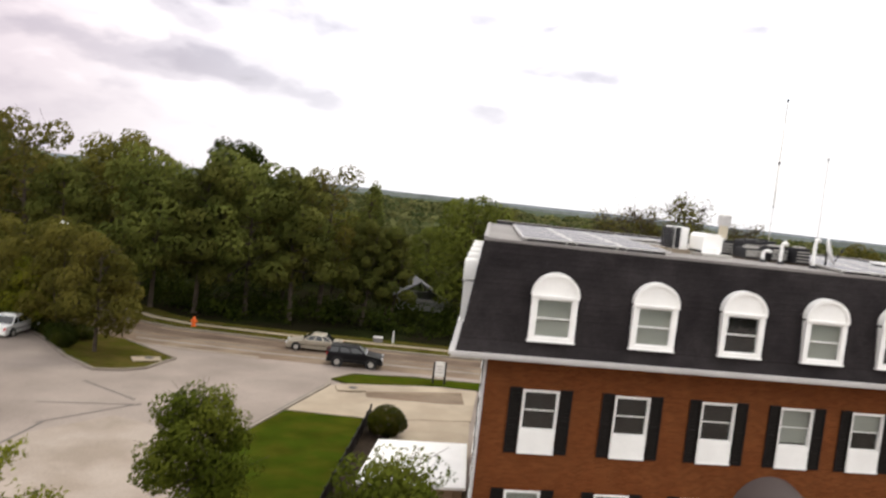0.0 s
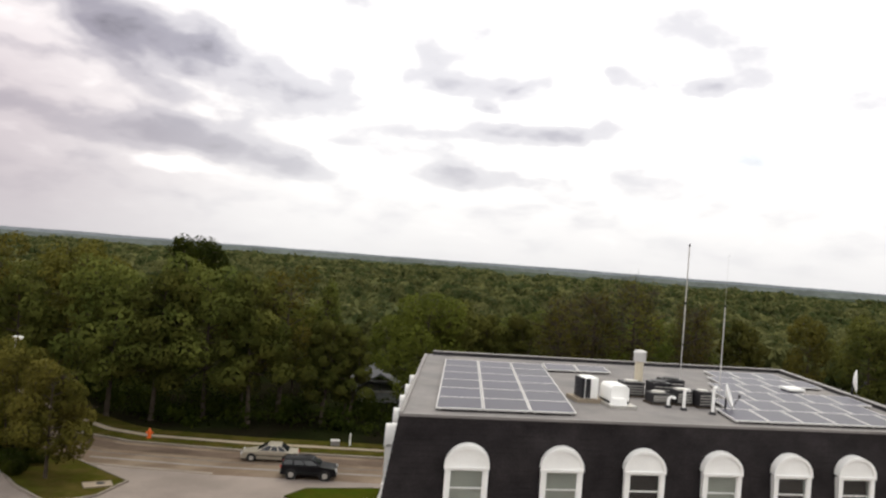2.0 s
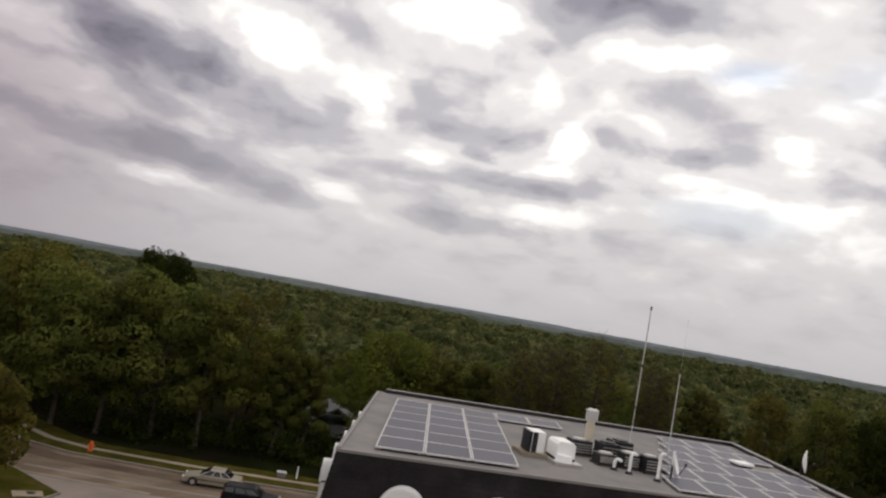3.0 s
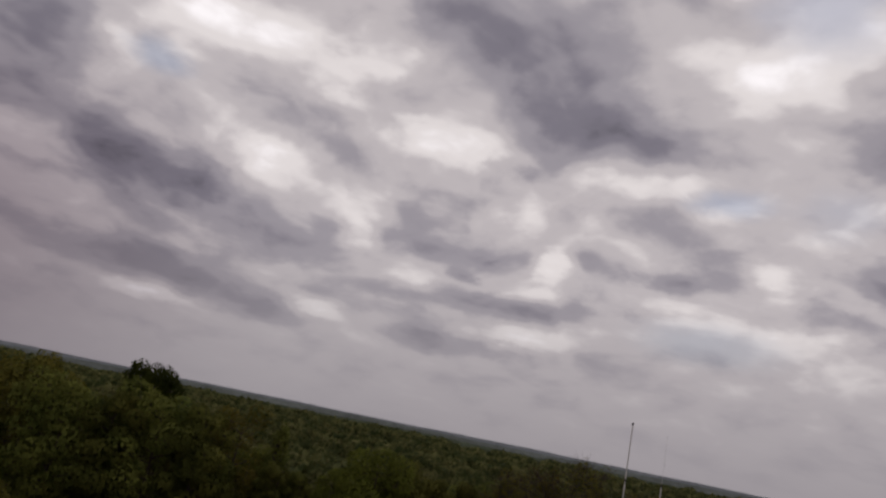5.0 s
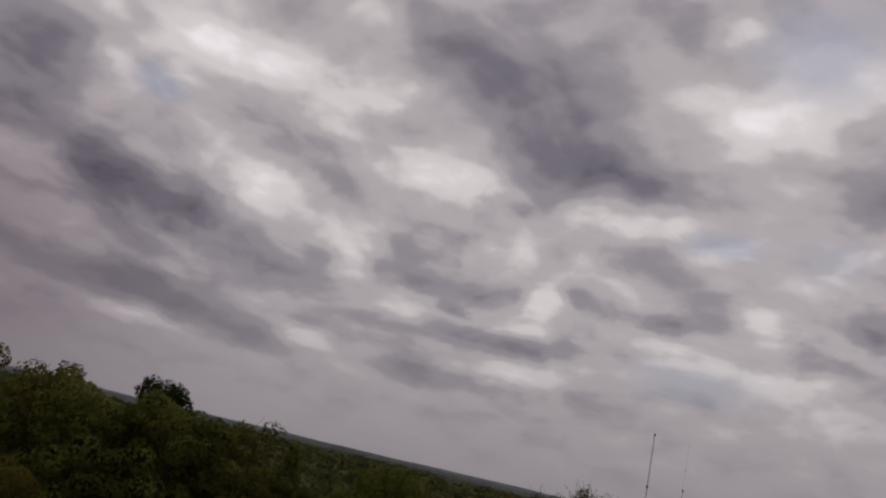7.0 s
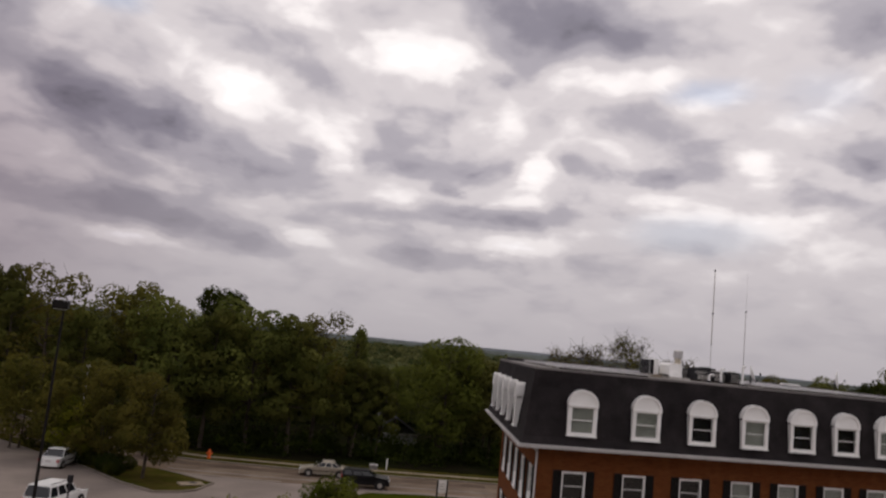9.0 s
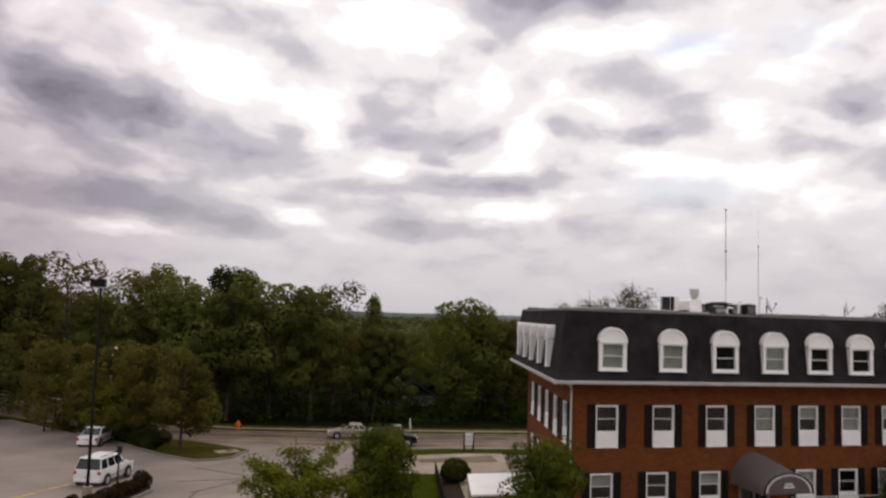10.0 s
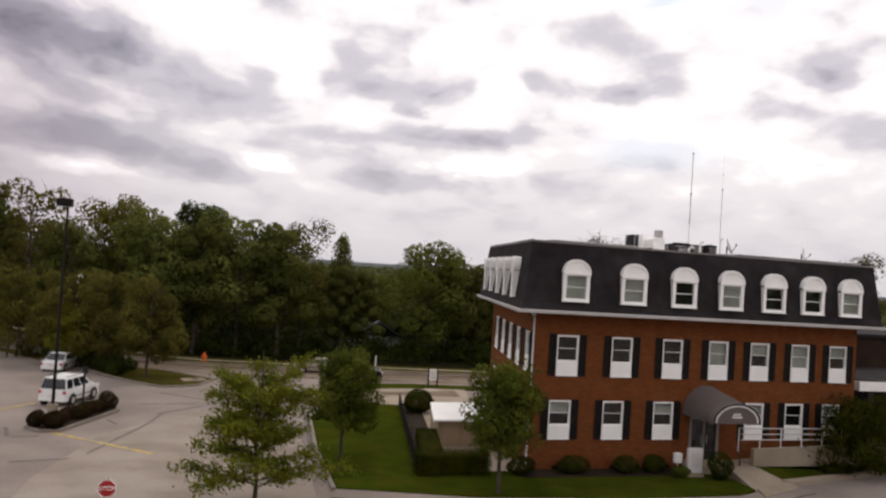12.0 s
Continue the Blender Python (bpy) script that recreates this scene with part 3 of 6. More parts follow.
drain(-2.8, 27.0, 8)


# ---- the brick office building ----
SKEW, LENGTH, DEPTH, EAVE, ROOF = 0.218, 20.2, 14.7, 8.12, 11.64


def lean(a, b, z):
    """The building's plan is a slanted oblong: a runs along its front, b into its depth."""
    return (a + SKEW * b, b, z)


def front(u, d, z):
    return lean(u, -d, z)


def flank(u, d, z):
    return lean(-d, u, z)


building = thing("office_building", "three-storey red brick office building with black mansard roof", "building")


def wall_mesh(length, z0, z1, holes, f, thick=0.28):
    """A wall with openings: u along it, d outwards."""
    bm = bmesh.new()
    us = sorted({0, length, *(h[0] for h in holes), *(h[1] for h in holes)})
    zs = sorted({z0, z1, *(h[2] for h in holes), *(h[3] for h in holes)})
    solid = {}
    for i in range(len(us) - 1):
        for k in range(len(zs) - 1):
            u, z = (us[i] + us[i + 1]) / 2, (zs[k] + zs[k + 1]) / 2
            solid[i, k] = not any(h[0] < u < h[1] and h[2] < z < h[3] for h in holes)

    def quad(*c):
        bm.faces.new([bm.verts.new(f(*p)) for p in c])

    for (i, k), full in solid.items():
        u0, u1, a, b = us[i], us[i + 1], zs[k], zs[k + 1]
        if full:
            quad((u0, 0, a), (u1, 0, a), (u1, 0, b), (u0, 0, b))
            quad((u0, -thick, a), (u0, -thick, b), (u1, -thick, b), (u1, -thick, a))
            for di, dk, e in ((-1, 0, ((u0, a), (u0, b))), (1, 0, ((u1, a), (u1, b))), (0, -1, ((u0, a), (u1, a))), (0, 1, ((u0, b), (u1, b)))):
                if not solid.get((i + di, k + dk), False):
                    (p, q), (r, s) = e
                    quad((p, 0, q), (r, 0, s), (r, -thick, s), (p, -thick, q))
    bmesh.ops.remove_doubles(bm, verts=bm.verts, dist=0.0005)
    return bm


UPPER = [1.29, 4.40, 7.44, 10.30, 12.97, 15.68, 18.30]
LOWER = [1.04, 4.08, 7.07, 12.80, 15.45, 17.98]
W, UP_Z, LOW_Z, UP_H, LOW_H = 1.21, 4.93, 1.70, 2.04, 1.94
holes = [(u, u + W, UP_Z, UP_Z + UP_H) for u in UPPER] + [(u, u + W, LOW_Z, LOW_Z + LOW_H) for u in LOWER] + [(9.35, 11.2, 0.5, 2.9)]
holes += [(u + 0.1, u + 1.0, -0.1, 0.32) for u in (1.3, 4.6, 7.3)]
part("wall", wall_mesh(LENGTH, -0.8, EAVE, holes, front), BRICK, building)
SIDE = [0.9, 3.6, 6.3, 9.0, 11.7]
part("wall", wall_mesh(DEPTH - 0.56, -0.8, EAVE, [(u - 0.28, u - 0.28 + W, z, z + h) for u in SIDE for z, h in ((UP_Z, UP_H), (LOW_Z, LOW_H))], lambda u, d, z: flank(u + 0.28, d, z)), BRICK, building)
bm = bmesh.new()
put_box(bm, 0, LENGTH, DEPTH - 0.28, DEPTH, -0.8, EAVE, lean)
part("wall", bm, BRICK, building)
bm = bmesh.new()
put_box(bm, LENGTH - 0.28, LENGTH, 0.28, DEPTH - 0.28, -0.8, EAVE, lean)
part("wall", bm, BRICK, building)
# Floors and inner walls in the painted gloom colour, behind the windows.
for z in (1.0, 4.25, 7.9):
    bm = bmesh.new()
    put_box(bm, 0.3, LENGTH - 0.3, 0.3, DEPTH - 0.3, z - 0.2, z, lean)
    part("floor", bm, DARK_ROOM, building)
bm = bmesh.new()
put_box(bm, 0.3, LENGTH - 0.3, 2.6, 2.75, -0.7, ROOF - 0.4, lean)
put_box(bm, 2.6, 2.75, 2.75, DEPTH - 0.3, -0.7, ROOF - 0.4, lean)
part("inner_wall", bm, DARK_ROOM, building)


def sash_window(f, height, blind, shutters=True, origin=(0, 0, 0)):
    """A double-hung window over a white panel: frame, panel, sashes, panes, blind and black shutters."""
    bm = bmesh.new()
    low = 0.66 * height / 2.0
    for u0, u1, z0, z1 in ((0, 0.06, 0, height), (W - 0.06, W, 0, height), (0.06, W - 0.06, height - 0.07, height), (0.06, W - 0.06, low, low + 0.05)):
        put_box(bm, u0, u1, -0.12, 0.035, z0, z1, f)
    win = part("window", bm, WHITE, building)
    bm = bmesh.new()
    put_box(bm, 0.06, W - 0.06, -0.1, 0.06, 0.0, low, f)
    put_box(bm, 0.0, W, -0.1, 0.09, -0.05, 0.0, f)
    part("panel", bm, WHITE, win, "white panel below the glass")
    mid = (low + height) / 2
    for z0, z1, d in ((low + 0.05, mid + 0.015, -0.09), (mid - 0.015, height - 0.07, -0.05)):
        bm = bmesh.new()
        for u0, u1, a, b in ((0.06, 0.09, z0, z1), (W - 0.09, W - 0.06, z0, z1), (0.09, W - 0.09, z0, z0 + 0.035), (0.09, W - 0.09, z1 - 0.035, z1)):
            put_box(bm, u0, u1, d - 0.035, d, a, b, f)
        part("sash", bm, WHITE, win)
        bm = bmesh.new()
        put_box(bm, 0.09, W - 0.09, d - 0.022, d - 0.012, z0 + 0.035, z1 - 0.035, f)
        pane = part("pane", bm, GLASS, win)
        pane.visible_shadow = False
    if blind:
        bm = bmesh.new()
        top = height - 0.09
        n = int(14 * blind)
        for k in range(n):
            z = top - (top - low - 0.06) * blind * (k + 0.5) / n
            put_box(bm, 0.07, W - 0.07, -0.2, -0.17, z - 0.042, z + 0.038, f)
        part("blind", bm, BLIND, win, "pale lowered slatted blind")
    if shutters:
        for side in (-0.44, W + 0.02):
            bm = bmesh.new()
            put_box(bm, side, side + 0.07, 0.003, 0.06, -0.04, height + 0.05, f)
            put_box(bm, side + 0.35, side + 0.42, 0.003, 0.06, -0.04, height + 0.05, f)
            for z0, z1 in ((-0.04, 0.07), (height * 0.47, height * 0.53), (height - 0.07, height + 0.05)):
                put_box(bm, side + 0.07, side + 0.35, 0.003, 0.055, z0, z1, f)
            put_box(bm, side + 0.07, side + 0.35, 0.003, 0.014, 0.0, height, f)
            for k in range(16):
                z = 0.1 + (height - 0.2) * k / 16
                put_box(bm, side + 0.07, side + 0.35, 0.014, 0.034, z, z + 0.075, f)
            part("shutter", bm, BLACK_PAINT, win, "black louvred shutter")
    return win


def at_front(ob, u, z):
    ob.location = (u, 0, z)
    return ob


def windows_front():
    """Kinds of window by how far the blind is down; the repeats share their meshes."""
    for us, z, h, blinds in ((UPPER, UP_Z, UP_H, (0.0, 0.0, 0.0, 0.95, 0.5, 0.95, 0.5)), (LOWER, LOW_Z, LOW_H, (0.5, 0.0, 0.5, 0.95, 0.0, 0.95))):
        made = {}
        for u, blind in zip(us, blinds):
            if blind in made:
                copy_thing(made[blind], Matrix.Translation((u, 0, z)))
            else:
                made[blind] = at_front(sash_window(front, h, blind), u, z)


windows_front()


def windows_flank():
    first = None
    for z, h in ((UP_Z, UP_H), (LOW_Z, LOW_H)):
        first = None
        for u in SIDE:
            where = Matrix.Translation(lean(0, u, z))
            if first:
                copy_thing(first, where)
            else:
                first = sash_window(flank, h, 0.5)
                first.matrix_basis = where


windows_flank()


def ring(bm, o_out, o_in, z0, z1):
    """One closed band round the plan between two overhangs."""
    rows = [[bm.verts.new(lean(a, b, z)) for a, b in ((-o, -o), (LENGTH + o, -o), (LENGTH + o, DEPTH + o), (-o, DEPTH + o))] for o, z in ((o_out, z0), (o_out, z1), (o_in, z1), (o_in, z0))]
    for r in range(4):
        for k in range(4):
            j = (k + 1) % 4
            bm.faces.new((rows[r][k], rows[r][j], rows[(r + 1) % 4][j], rows[(r + 1) % 4][k]))


bm = bmesh.new()
ring(bm, 1.08, -0.3, EAVE, EAVE + 0.06)
part("soffit", bm, WHITE, building)
bm = bmesh.new()
ring(bm, 1.16, 1.02, EAVE - 0.03, EAVE + 0.13)
part("fascia", bm, FASCIA, building, "pale fascia board")
bm = bmesh.new()
ring(bm, 1.22, 1.163, EAVE + 0.05, EAVE + 0.14)
part("gutter", bm, FASCIA, building, "pale metal gutter")


def mansard():
    bm = bmesh.new()
    levels = [(1.04, EAVE + 0.12), (0.93, EAVE + 0.5), (0.52, ROOF - 0.02)]
    rows = [[bm.verts.new(lean(a, b, z)) for a, b in ((-o, -o), (LENGTH + o, -o), (LENGTH + o, DEPTH + o), (-o, DEPTH + o))] for o, z in levels]
    for r in range(len(rows) - 1):
        for k in range(4):
            j = (k + 1) % 4
            bm.faces.new((rows[r][k], rows[r][j], rows[r + 1][j], rows[r + 1][k]))
    bm.faces.new(rows[0][::-1])
    bm.faces.new(rows[-1])
    return bm


part("mansard_roof", mansard(), SHINGLE, building, "black shingled mansard")
bm = bmesh.new()
for n in range(16):
    z = EAVE + 0.55 + n * 0.185
    o = 0.93 - (z - EAVE - 0.5) / (ROOF - EAVE - 0.52) * 0.41
    ring(bm, o + 0.012, o - 0.05, z, z + 0.02)
tagged(part("shingle_course", bm, SHINGLE, building), kind="stuff")
bm = bmesh.new()
put_prism(bm, [(-0.5, -0.5), (LENGTH + 0.5, -0.5), (LENGTH + 0.5, DEPTH + 0.5), (-0.5, DEPTH + 0.5)], ROOF - 0.02, ROOF + 0.04, lean)
part("flat_roof", bm, MEMBRANE, building, "grey membrane flat roof")
bm = bmesh.new()
put_box(bm, -0.53, LENGTH + 0.53, -0.55, -0.42, ROOF - 0.03, ROOF + 0.06, lean)
put_box(bm, -0.55, -0.4, -0.42, DEPTH + 0.2, ROOF - 0.03, ROOF + 0.09, lean)
part("coping", bm, COPING, building)
bm = bmesh.new()
put_box(bm, -0.1, LENGTH + 0.56, DEPTH + 0.22, DEPTH + 0.54, ROOF - 0.06, ROOF + 0.20, lean)
put_box(bm, LENGTH + 0.25, LENGTH + 0.56, -0.2, DEPTH + 0.22, ROOF - 0.06, ROOF + 0.19, lean)
part("parapet", bm, DARK_METAL, building, "low dark parapet")
bm = bmesh.new()
put_box(bm, -0.1, LENGTH + 0.58, DEPTH + 0.2, DEPTH + 0.56, ROOF + 0.20, ROOF + 0.235, lean)
put_box(bm, LENGTH + 0.23, LENGTH + 0.58, -0.2, DEPTH + 0.2, ROOF + 0.19, ROOF + 0.225, lean)
part("parapet_cap", bm, COPING, building)


def dormer(f, blind, wide=1.46):
    """A white round-headed dormer with a double-hung window. u across it, d outwards from the wall."""
    sill, spring, face = 8.76, 10.15, 1.06
    n = 16

    def arc(grow):
        return [(wide / 2 - (wide / 2 + grow) * math.cos(math.pi * k / n), spring + (0.66 + grow) * math.sin(math.pi * k / n)) for k in range(n + 1)]

    def hull(bm, shape, d0, d1):
        a = [bm.verts.new(f(u, d0, z)) for u, z in shape]
        b = [bm.verts.new(f(u, d1, z)) for u, z in shape]
        bm.faces.new(a)
        bm.faces.new(b[::-1])
        for k in range(len(shape)):
            j = (k + 1) % len(shape)
            bm.faces.new((a[k], a[j], b[j], b[k]))

    bm = bmesh.new()
    hull(bm, arc(0.0), face, 0.2)
    body = part("dormer", bm, WHITE, building, "white round-headed dormer window")
    bm = bmesh.new()
    hull(bm, arc(0.035) + arc(-0.07)[::-1], face + 0.06, 0.2)
    put_box(bm, -0.03, wide + 0.03, face - 0.02, face + 0.07, spring - 0.07, spring, f)
    part("hood", bm, WHITE, body)
    bm = bmesh.new()
    put_box(bm, 0.0, 0.17, 0.2, face + 0.02, sill, spring - 0.07, f)
    put_box(bm, wide - 0.17, wide, 0.2, face + 0.02, sill, spring - 0.07, f)
    put_box(bm, 0.17, wide - 0.17, 0.2, face + 0.02, sill, sill + 0.1, f)
    put_box(bm, 0.17, wide - 0.17, 0.2, face - 0.02, spring - 0.1, spring - 0.02, f)
    put_box(bm, -0.03, wide + 0.03, 0.8, face + 0.07, sill - 0.04, sill, f)
    part("frame", bm, WHITE, body)
    z0, z1 = sill + 0.1, spring - 0.1
    mid = (z0 + z1) / 2
    for a, b, d in ((z0, mid + 0.02, face - 0.07), (mid - 0.02, z1, face - 0.03)):
        bm = bmesh.new()
        for p, q, r, t in ((0.17, 0.205, a, b), (wide - 0.205, wide - 0.17, a, b), (0.205, wide - 0.205, a, a + 0.04), (0.205, wide - 0.205, b - 0.04, b)):
            put_box(bm, p, q, d - 0.035, d, r, t, f)
        part("sash", bm, WHITE, body)
        bm = bmesh.new()
        put_box(bm, 0.205, wide - 0.205, d - 0.022, d - 0.012, a + 0.04, b - 0.04, f)
        part("pane", bm, GLASS, body).visible_shadow = False
    # A near-black sheet paints the gloom behind the dormer's panes.
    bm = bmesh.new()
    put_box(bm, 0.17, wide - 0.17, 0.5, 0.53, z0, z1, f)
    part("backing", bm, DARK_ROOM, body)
    if blind:
        bm = bmesh.new()
        count = int(16 * blind)
        step = (z1 - z0) / 16
        for k in range(count):
            z = z1 - step * (k + 1)
            put_box(bm, 0.175, wide - 0.175, face - 0.155, face - 0.135, z + 0.006, z + step, f)
        part("blind", bm, BLIND, body, "pale slatted blind")
    return body


def dormers():
    made = {}
    for u, blind in zip((1.15, 4.41, 7.38, 10.27, 12.99, 15.56, 18.14), (1.0, 1.0, 0.0, 1.0, 0.0, 0.0, 1.0)):
        if blind in made:
            copy_thing(made[blind], Matrix.Translation((u, 0, 0)))
        else:
            made[blind] = dormer(front, blind)
            made[blind].location = (u, 0, 0)
    first = None
    for u in (1.5, 4.3, 7.1, 9.9, 12.7):
        where = Matrix.Translation(lean(0, u, 0))
        if first:
            copy_thing(first, where)
        else:
            first = dormer(flank, 1.0, 0.62)
            first.matrix_basis = where


dormers()
bm = bmesh.new()
put_tube(bm, front(-0.05, 0.05, 0.1), front(-0.05, 0.05, EAVE), 0.05, seg=10)
put_tube(bm, front(-0.05, 0.05, EAVE - 0.3), front(-0.4, 0.6, EAVE), 0.045, seg=8)
part("downpipe", bm, FASCIA, building, "white corner downpipe")
for u in (1.4, 4.7, 7.4):
    bm = bmesh.new()
    put_box(bm, u, u + 0.9, -0.2, -0.14, -0.1, 0.32, front)
    w = part("basement_window", bm, BLACK_PAINT, building)
    bm = bmesh.new()
    put_box(bm, u + 0.42, u + 0.47, -0.14, 0.01, -0.1, 0.32, front)
    part("mullion", bm, WHITE, w)

# Entrance under a canopy.
bm = bmesh.new()
put_box(bm, 9.35, 9.5, -0.2, 0.02, 0.5, 2.9, front)
put_box(bm, 11.05, 11.2, -0.2, 0.02, 0.5, 2.9, front)
put_box(bm, 9.5, 11.05, -0.2, 0.02, 2.72, 2.9, front)
put_box(bm, 10.22, 10.33, -0.2, 0.0, 0.5, 2.72, front)
door = part("entrance_door", bm, COPING, building, "glazed entrance doors in a grey frame")
for u0, u1 in ((9.5, 10.22), (10.33, 11.05)):
    bm = bmesh.new()
    put_box(bm, u0, u1, -0.13, -0.11, 0.56, 2.72, front)
    part("pane", bm, GLASS, door).visible_shadow = False
    bm = bmesh.new()
    put_tube(bm, front(u1 - 0.12 if u0 < 10 else u0 + 0.12, 0.03, 1.4), front(u1 - 0.12 if u0 < 10 else u0 + 0.12, 0.03, 1.9), 0.02)
    part("handle", bm, GALV, door)


def canopy():
    ob = thing("entrance_canopy", "taupe canvas barrel canopy over the entrance on slim posts", "canopy")
    c, r, spring, out = 10.25, 1.41, 3.12, 2.7
    n = 20

    def rise(d):
        return 1.45 - 0.5 * d / out

    bm = bmesh.new()
    shells = []
    for less in (0.0, 0.03):
        rows = []
        for d in (0.02, 0.7, 1.4, 2.1, out):
            sag = less + (0.025 if d in (0.7, 2.1) else 0.0)
            rows.append([bm.verts.new((c - (r - sag) * math.cos(math.pi * k / n), -d, spring + (rise(d) - sag) * math.sin(math.pi * k / n))) for k in range(n + 1)])
        shells.append(rows)
        for a, b in zip(rows, rows[1:]):
            for k in range(n):
                bm.faces.new((a[k], a[k + 1], b[k + 1], b[k]))
    for k in range(n):
        bm.faces.new((shells[0][-1][k], shells[0][-1][k + 1], shells[1][-1][k + 1], shells[1][-1][k]))
    part("canvas", bm, CANVAS, ob, smooth=True)

    def arch(bm, outer, inner, y0, y1):
        for k in range(n):
            s, t = math.pi * k / n, math.pi * (k + 1) / n
            corner = [(outer, s), (outer, t), (inner, t), (inner, s)]
            rings = [[bm.verts.new((c - r * m * math.cos(q), y, spring + rise(out) * m * math.sin(q))) for m, q in corner] for y in (y0, y1)]
            bm.faces.new(rings[0])
            bm.faces.new(rings[1][::-1])
            for j in range(4):
                bm.faces.new((rings[0][j], rings[1][j], rings[1][(j + 1) % 4], rings[0][(j + 1) % 4]))

    bm = bmesh.new()
    low = [bm.verts.new((c - r + 0.03, -out - 0.002, spring - 0.06)), bm.verts.new((c + r - 0.03, -out - 0.002, spring - 0.06))]
    top = [bm.verts.new((c + (r - 0.03) * math.cos(math.pi * k / n), -out - 0.002, spring + (rise(out) - 0.03) * math.sin(math.pi * k / n))) for k in range(n + 1)]
    bm.faces.new([*low, *top])
    for s in (-1, 1):
        put_box(bm, c + s * r - 0.01, c + s * r + 0.01, -out, -0.02, spring - 0.1, spring + 0.02)
    part("valance", bm, CANVAS, ob)
    bm = bmesh.new()
    arch(bm, 1.0, 0.93, -out - 0.02, -out - 0.005)
    part("border_band", bm, BLACK_PAINT, ob, "dark curved border band")
    bm = bmesh.new()
    arch(bm, 0.92, 0.84, -out - 0.02, -out - 0.006)
    part("border_stripe", bm, FASCIA, ob, "pale curved border stripe")
    for u, w, z in ((-0.02, 0.22, 0.36), (0.0, 0.3, 0.22)):
        bm = bmesh.new()
        put_box(bm, c + u - w, c + u + w, -out - 0.02, -out - 0.006, spring + z, spring + z + 0.1)
        part("lettering_bar", bm, FASCIA, ob, "pale illegible lettering")
    for s in (-1, 1):
        for y in (-1.35,):
            bm = bmesh.new()
            put_tube(bm, (c + s * (r - 0.06), y, 0.1), (c + s * (r - 0.06), y, spring - 0.02), 0.03, seg=8)
            part("post", bm, DARK_METAL, ob)
        bm = bmesh.new()
        put_tube(bm, (c + s * (r - 0.05), -0.02, spring - 0.02), (c + s * (r - 0.05), -out + 0.05, spring - 0.02), 0.025, seg=8)
        part("bracket", bm, DARK_METAL, ob)


canopy()


# ---- on the roof ----
TOP = ROOF + 0.04


def solar_panel(wide, deep):
    ob = thing("solar_panel", "dark violet rooftop solar panel in a pale metal frame", "solar panel", "rooftop solar panels")
    tilt = 0.012

    def f(x, y, z):
        return (x + SKEW * y, y, 0.08 + y * tilt + z)

    bm = bmesh.new()
    for x0, x1, y0, y1 in ((0, 0.045, 0, deep), (wide - 0.045, wide, 0, deep), (0.045, wide - 0.045, 0, 0.075), (0.045, wide - 0.045, deep - 0.075, deep)):
        put_box(bm, x0, x1, y0, y1, 0, 0.05, f)
    part("frame", bm, FASCIA, ob)
    bm = bmesh.new()
    put_box(bm, 0.045, wide - 0.045, 0.075, deep - 0.075, 0.01, 0.042, f)
    part("cell_sheet", bm, CELL, ob, "dark glassy solar cells")
    for x in (0.12, wide - 0.18):
        bm = bmesh.new()
        put_box(bm, x, x + 0.06, 0.15, deep - 0.15, -0.08, 0.0, lambda a, b, c: (a + SKEW * b, b, 0.08 + (b * tilt + c if c > -0.05 else -0.08)))
        part("rail", bm, GALV, ob)
    return ob


def solar_arrays():
    first = solar_panel(1.66, 1.98)
    spots = [(0.66 + 1.69 * i, 0.14 + 2.04 * j) for j in range(6) for i in range(3)] + [(5.78 + 1.69 * i, 10.65) for i in range(2)]
    for k, (a, b) in enumerate(spots):
        m = Matrix.Translation(lean(a, b, TOP))
        if k:
            copy_thing(first, m)
        else:
            first.matrix_basis = m
    second = solar_panel(1.38, 2.16)
    k = 0
    for j in range(6):
        b = -0.05 + 2.2 * j
        a = 11.75 + (0.0, 0.55, 1.35, 2.0, 2.7, 3.3)[j]
        while a + 1.4 < LENGTH + 0.1:
            if not (j == 3 and 16.9 < a < 18.6):
                m = Matrix.Translation(lean(a, b, TOP))
                if k:
                    copy_thing(second, m)
                else:
                    second.matrix_basis = m
                k += 1
            a += 1.41


solar_arrays()


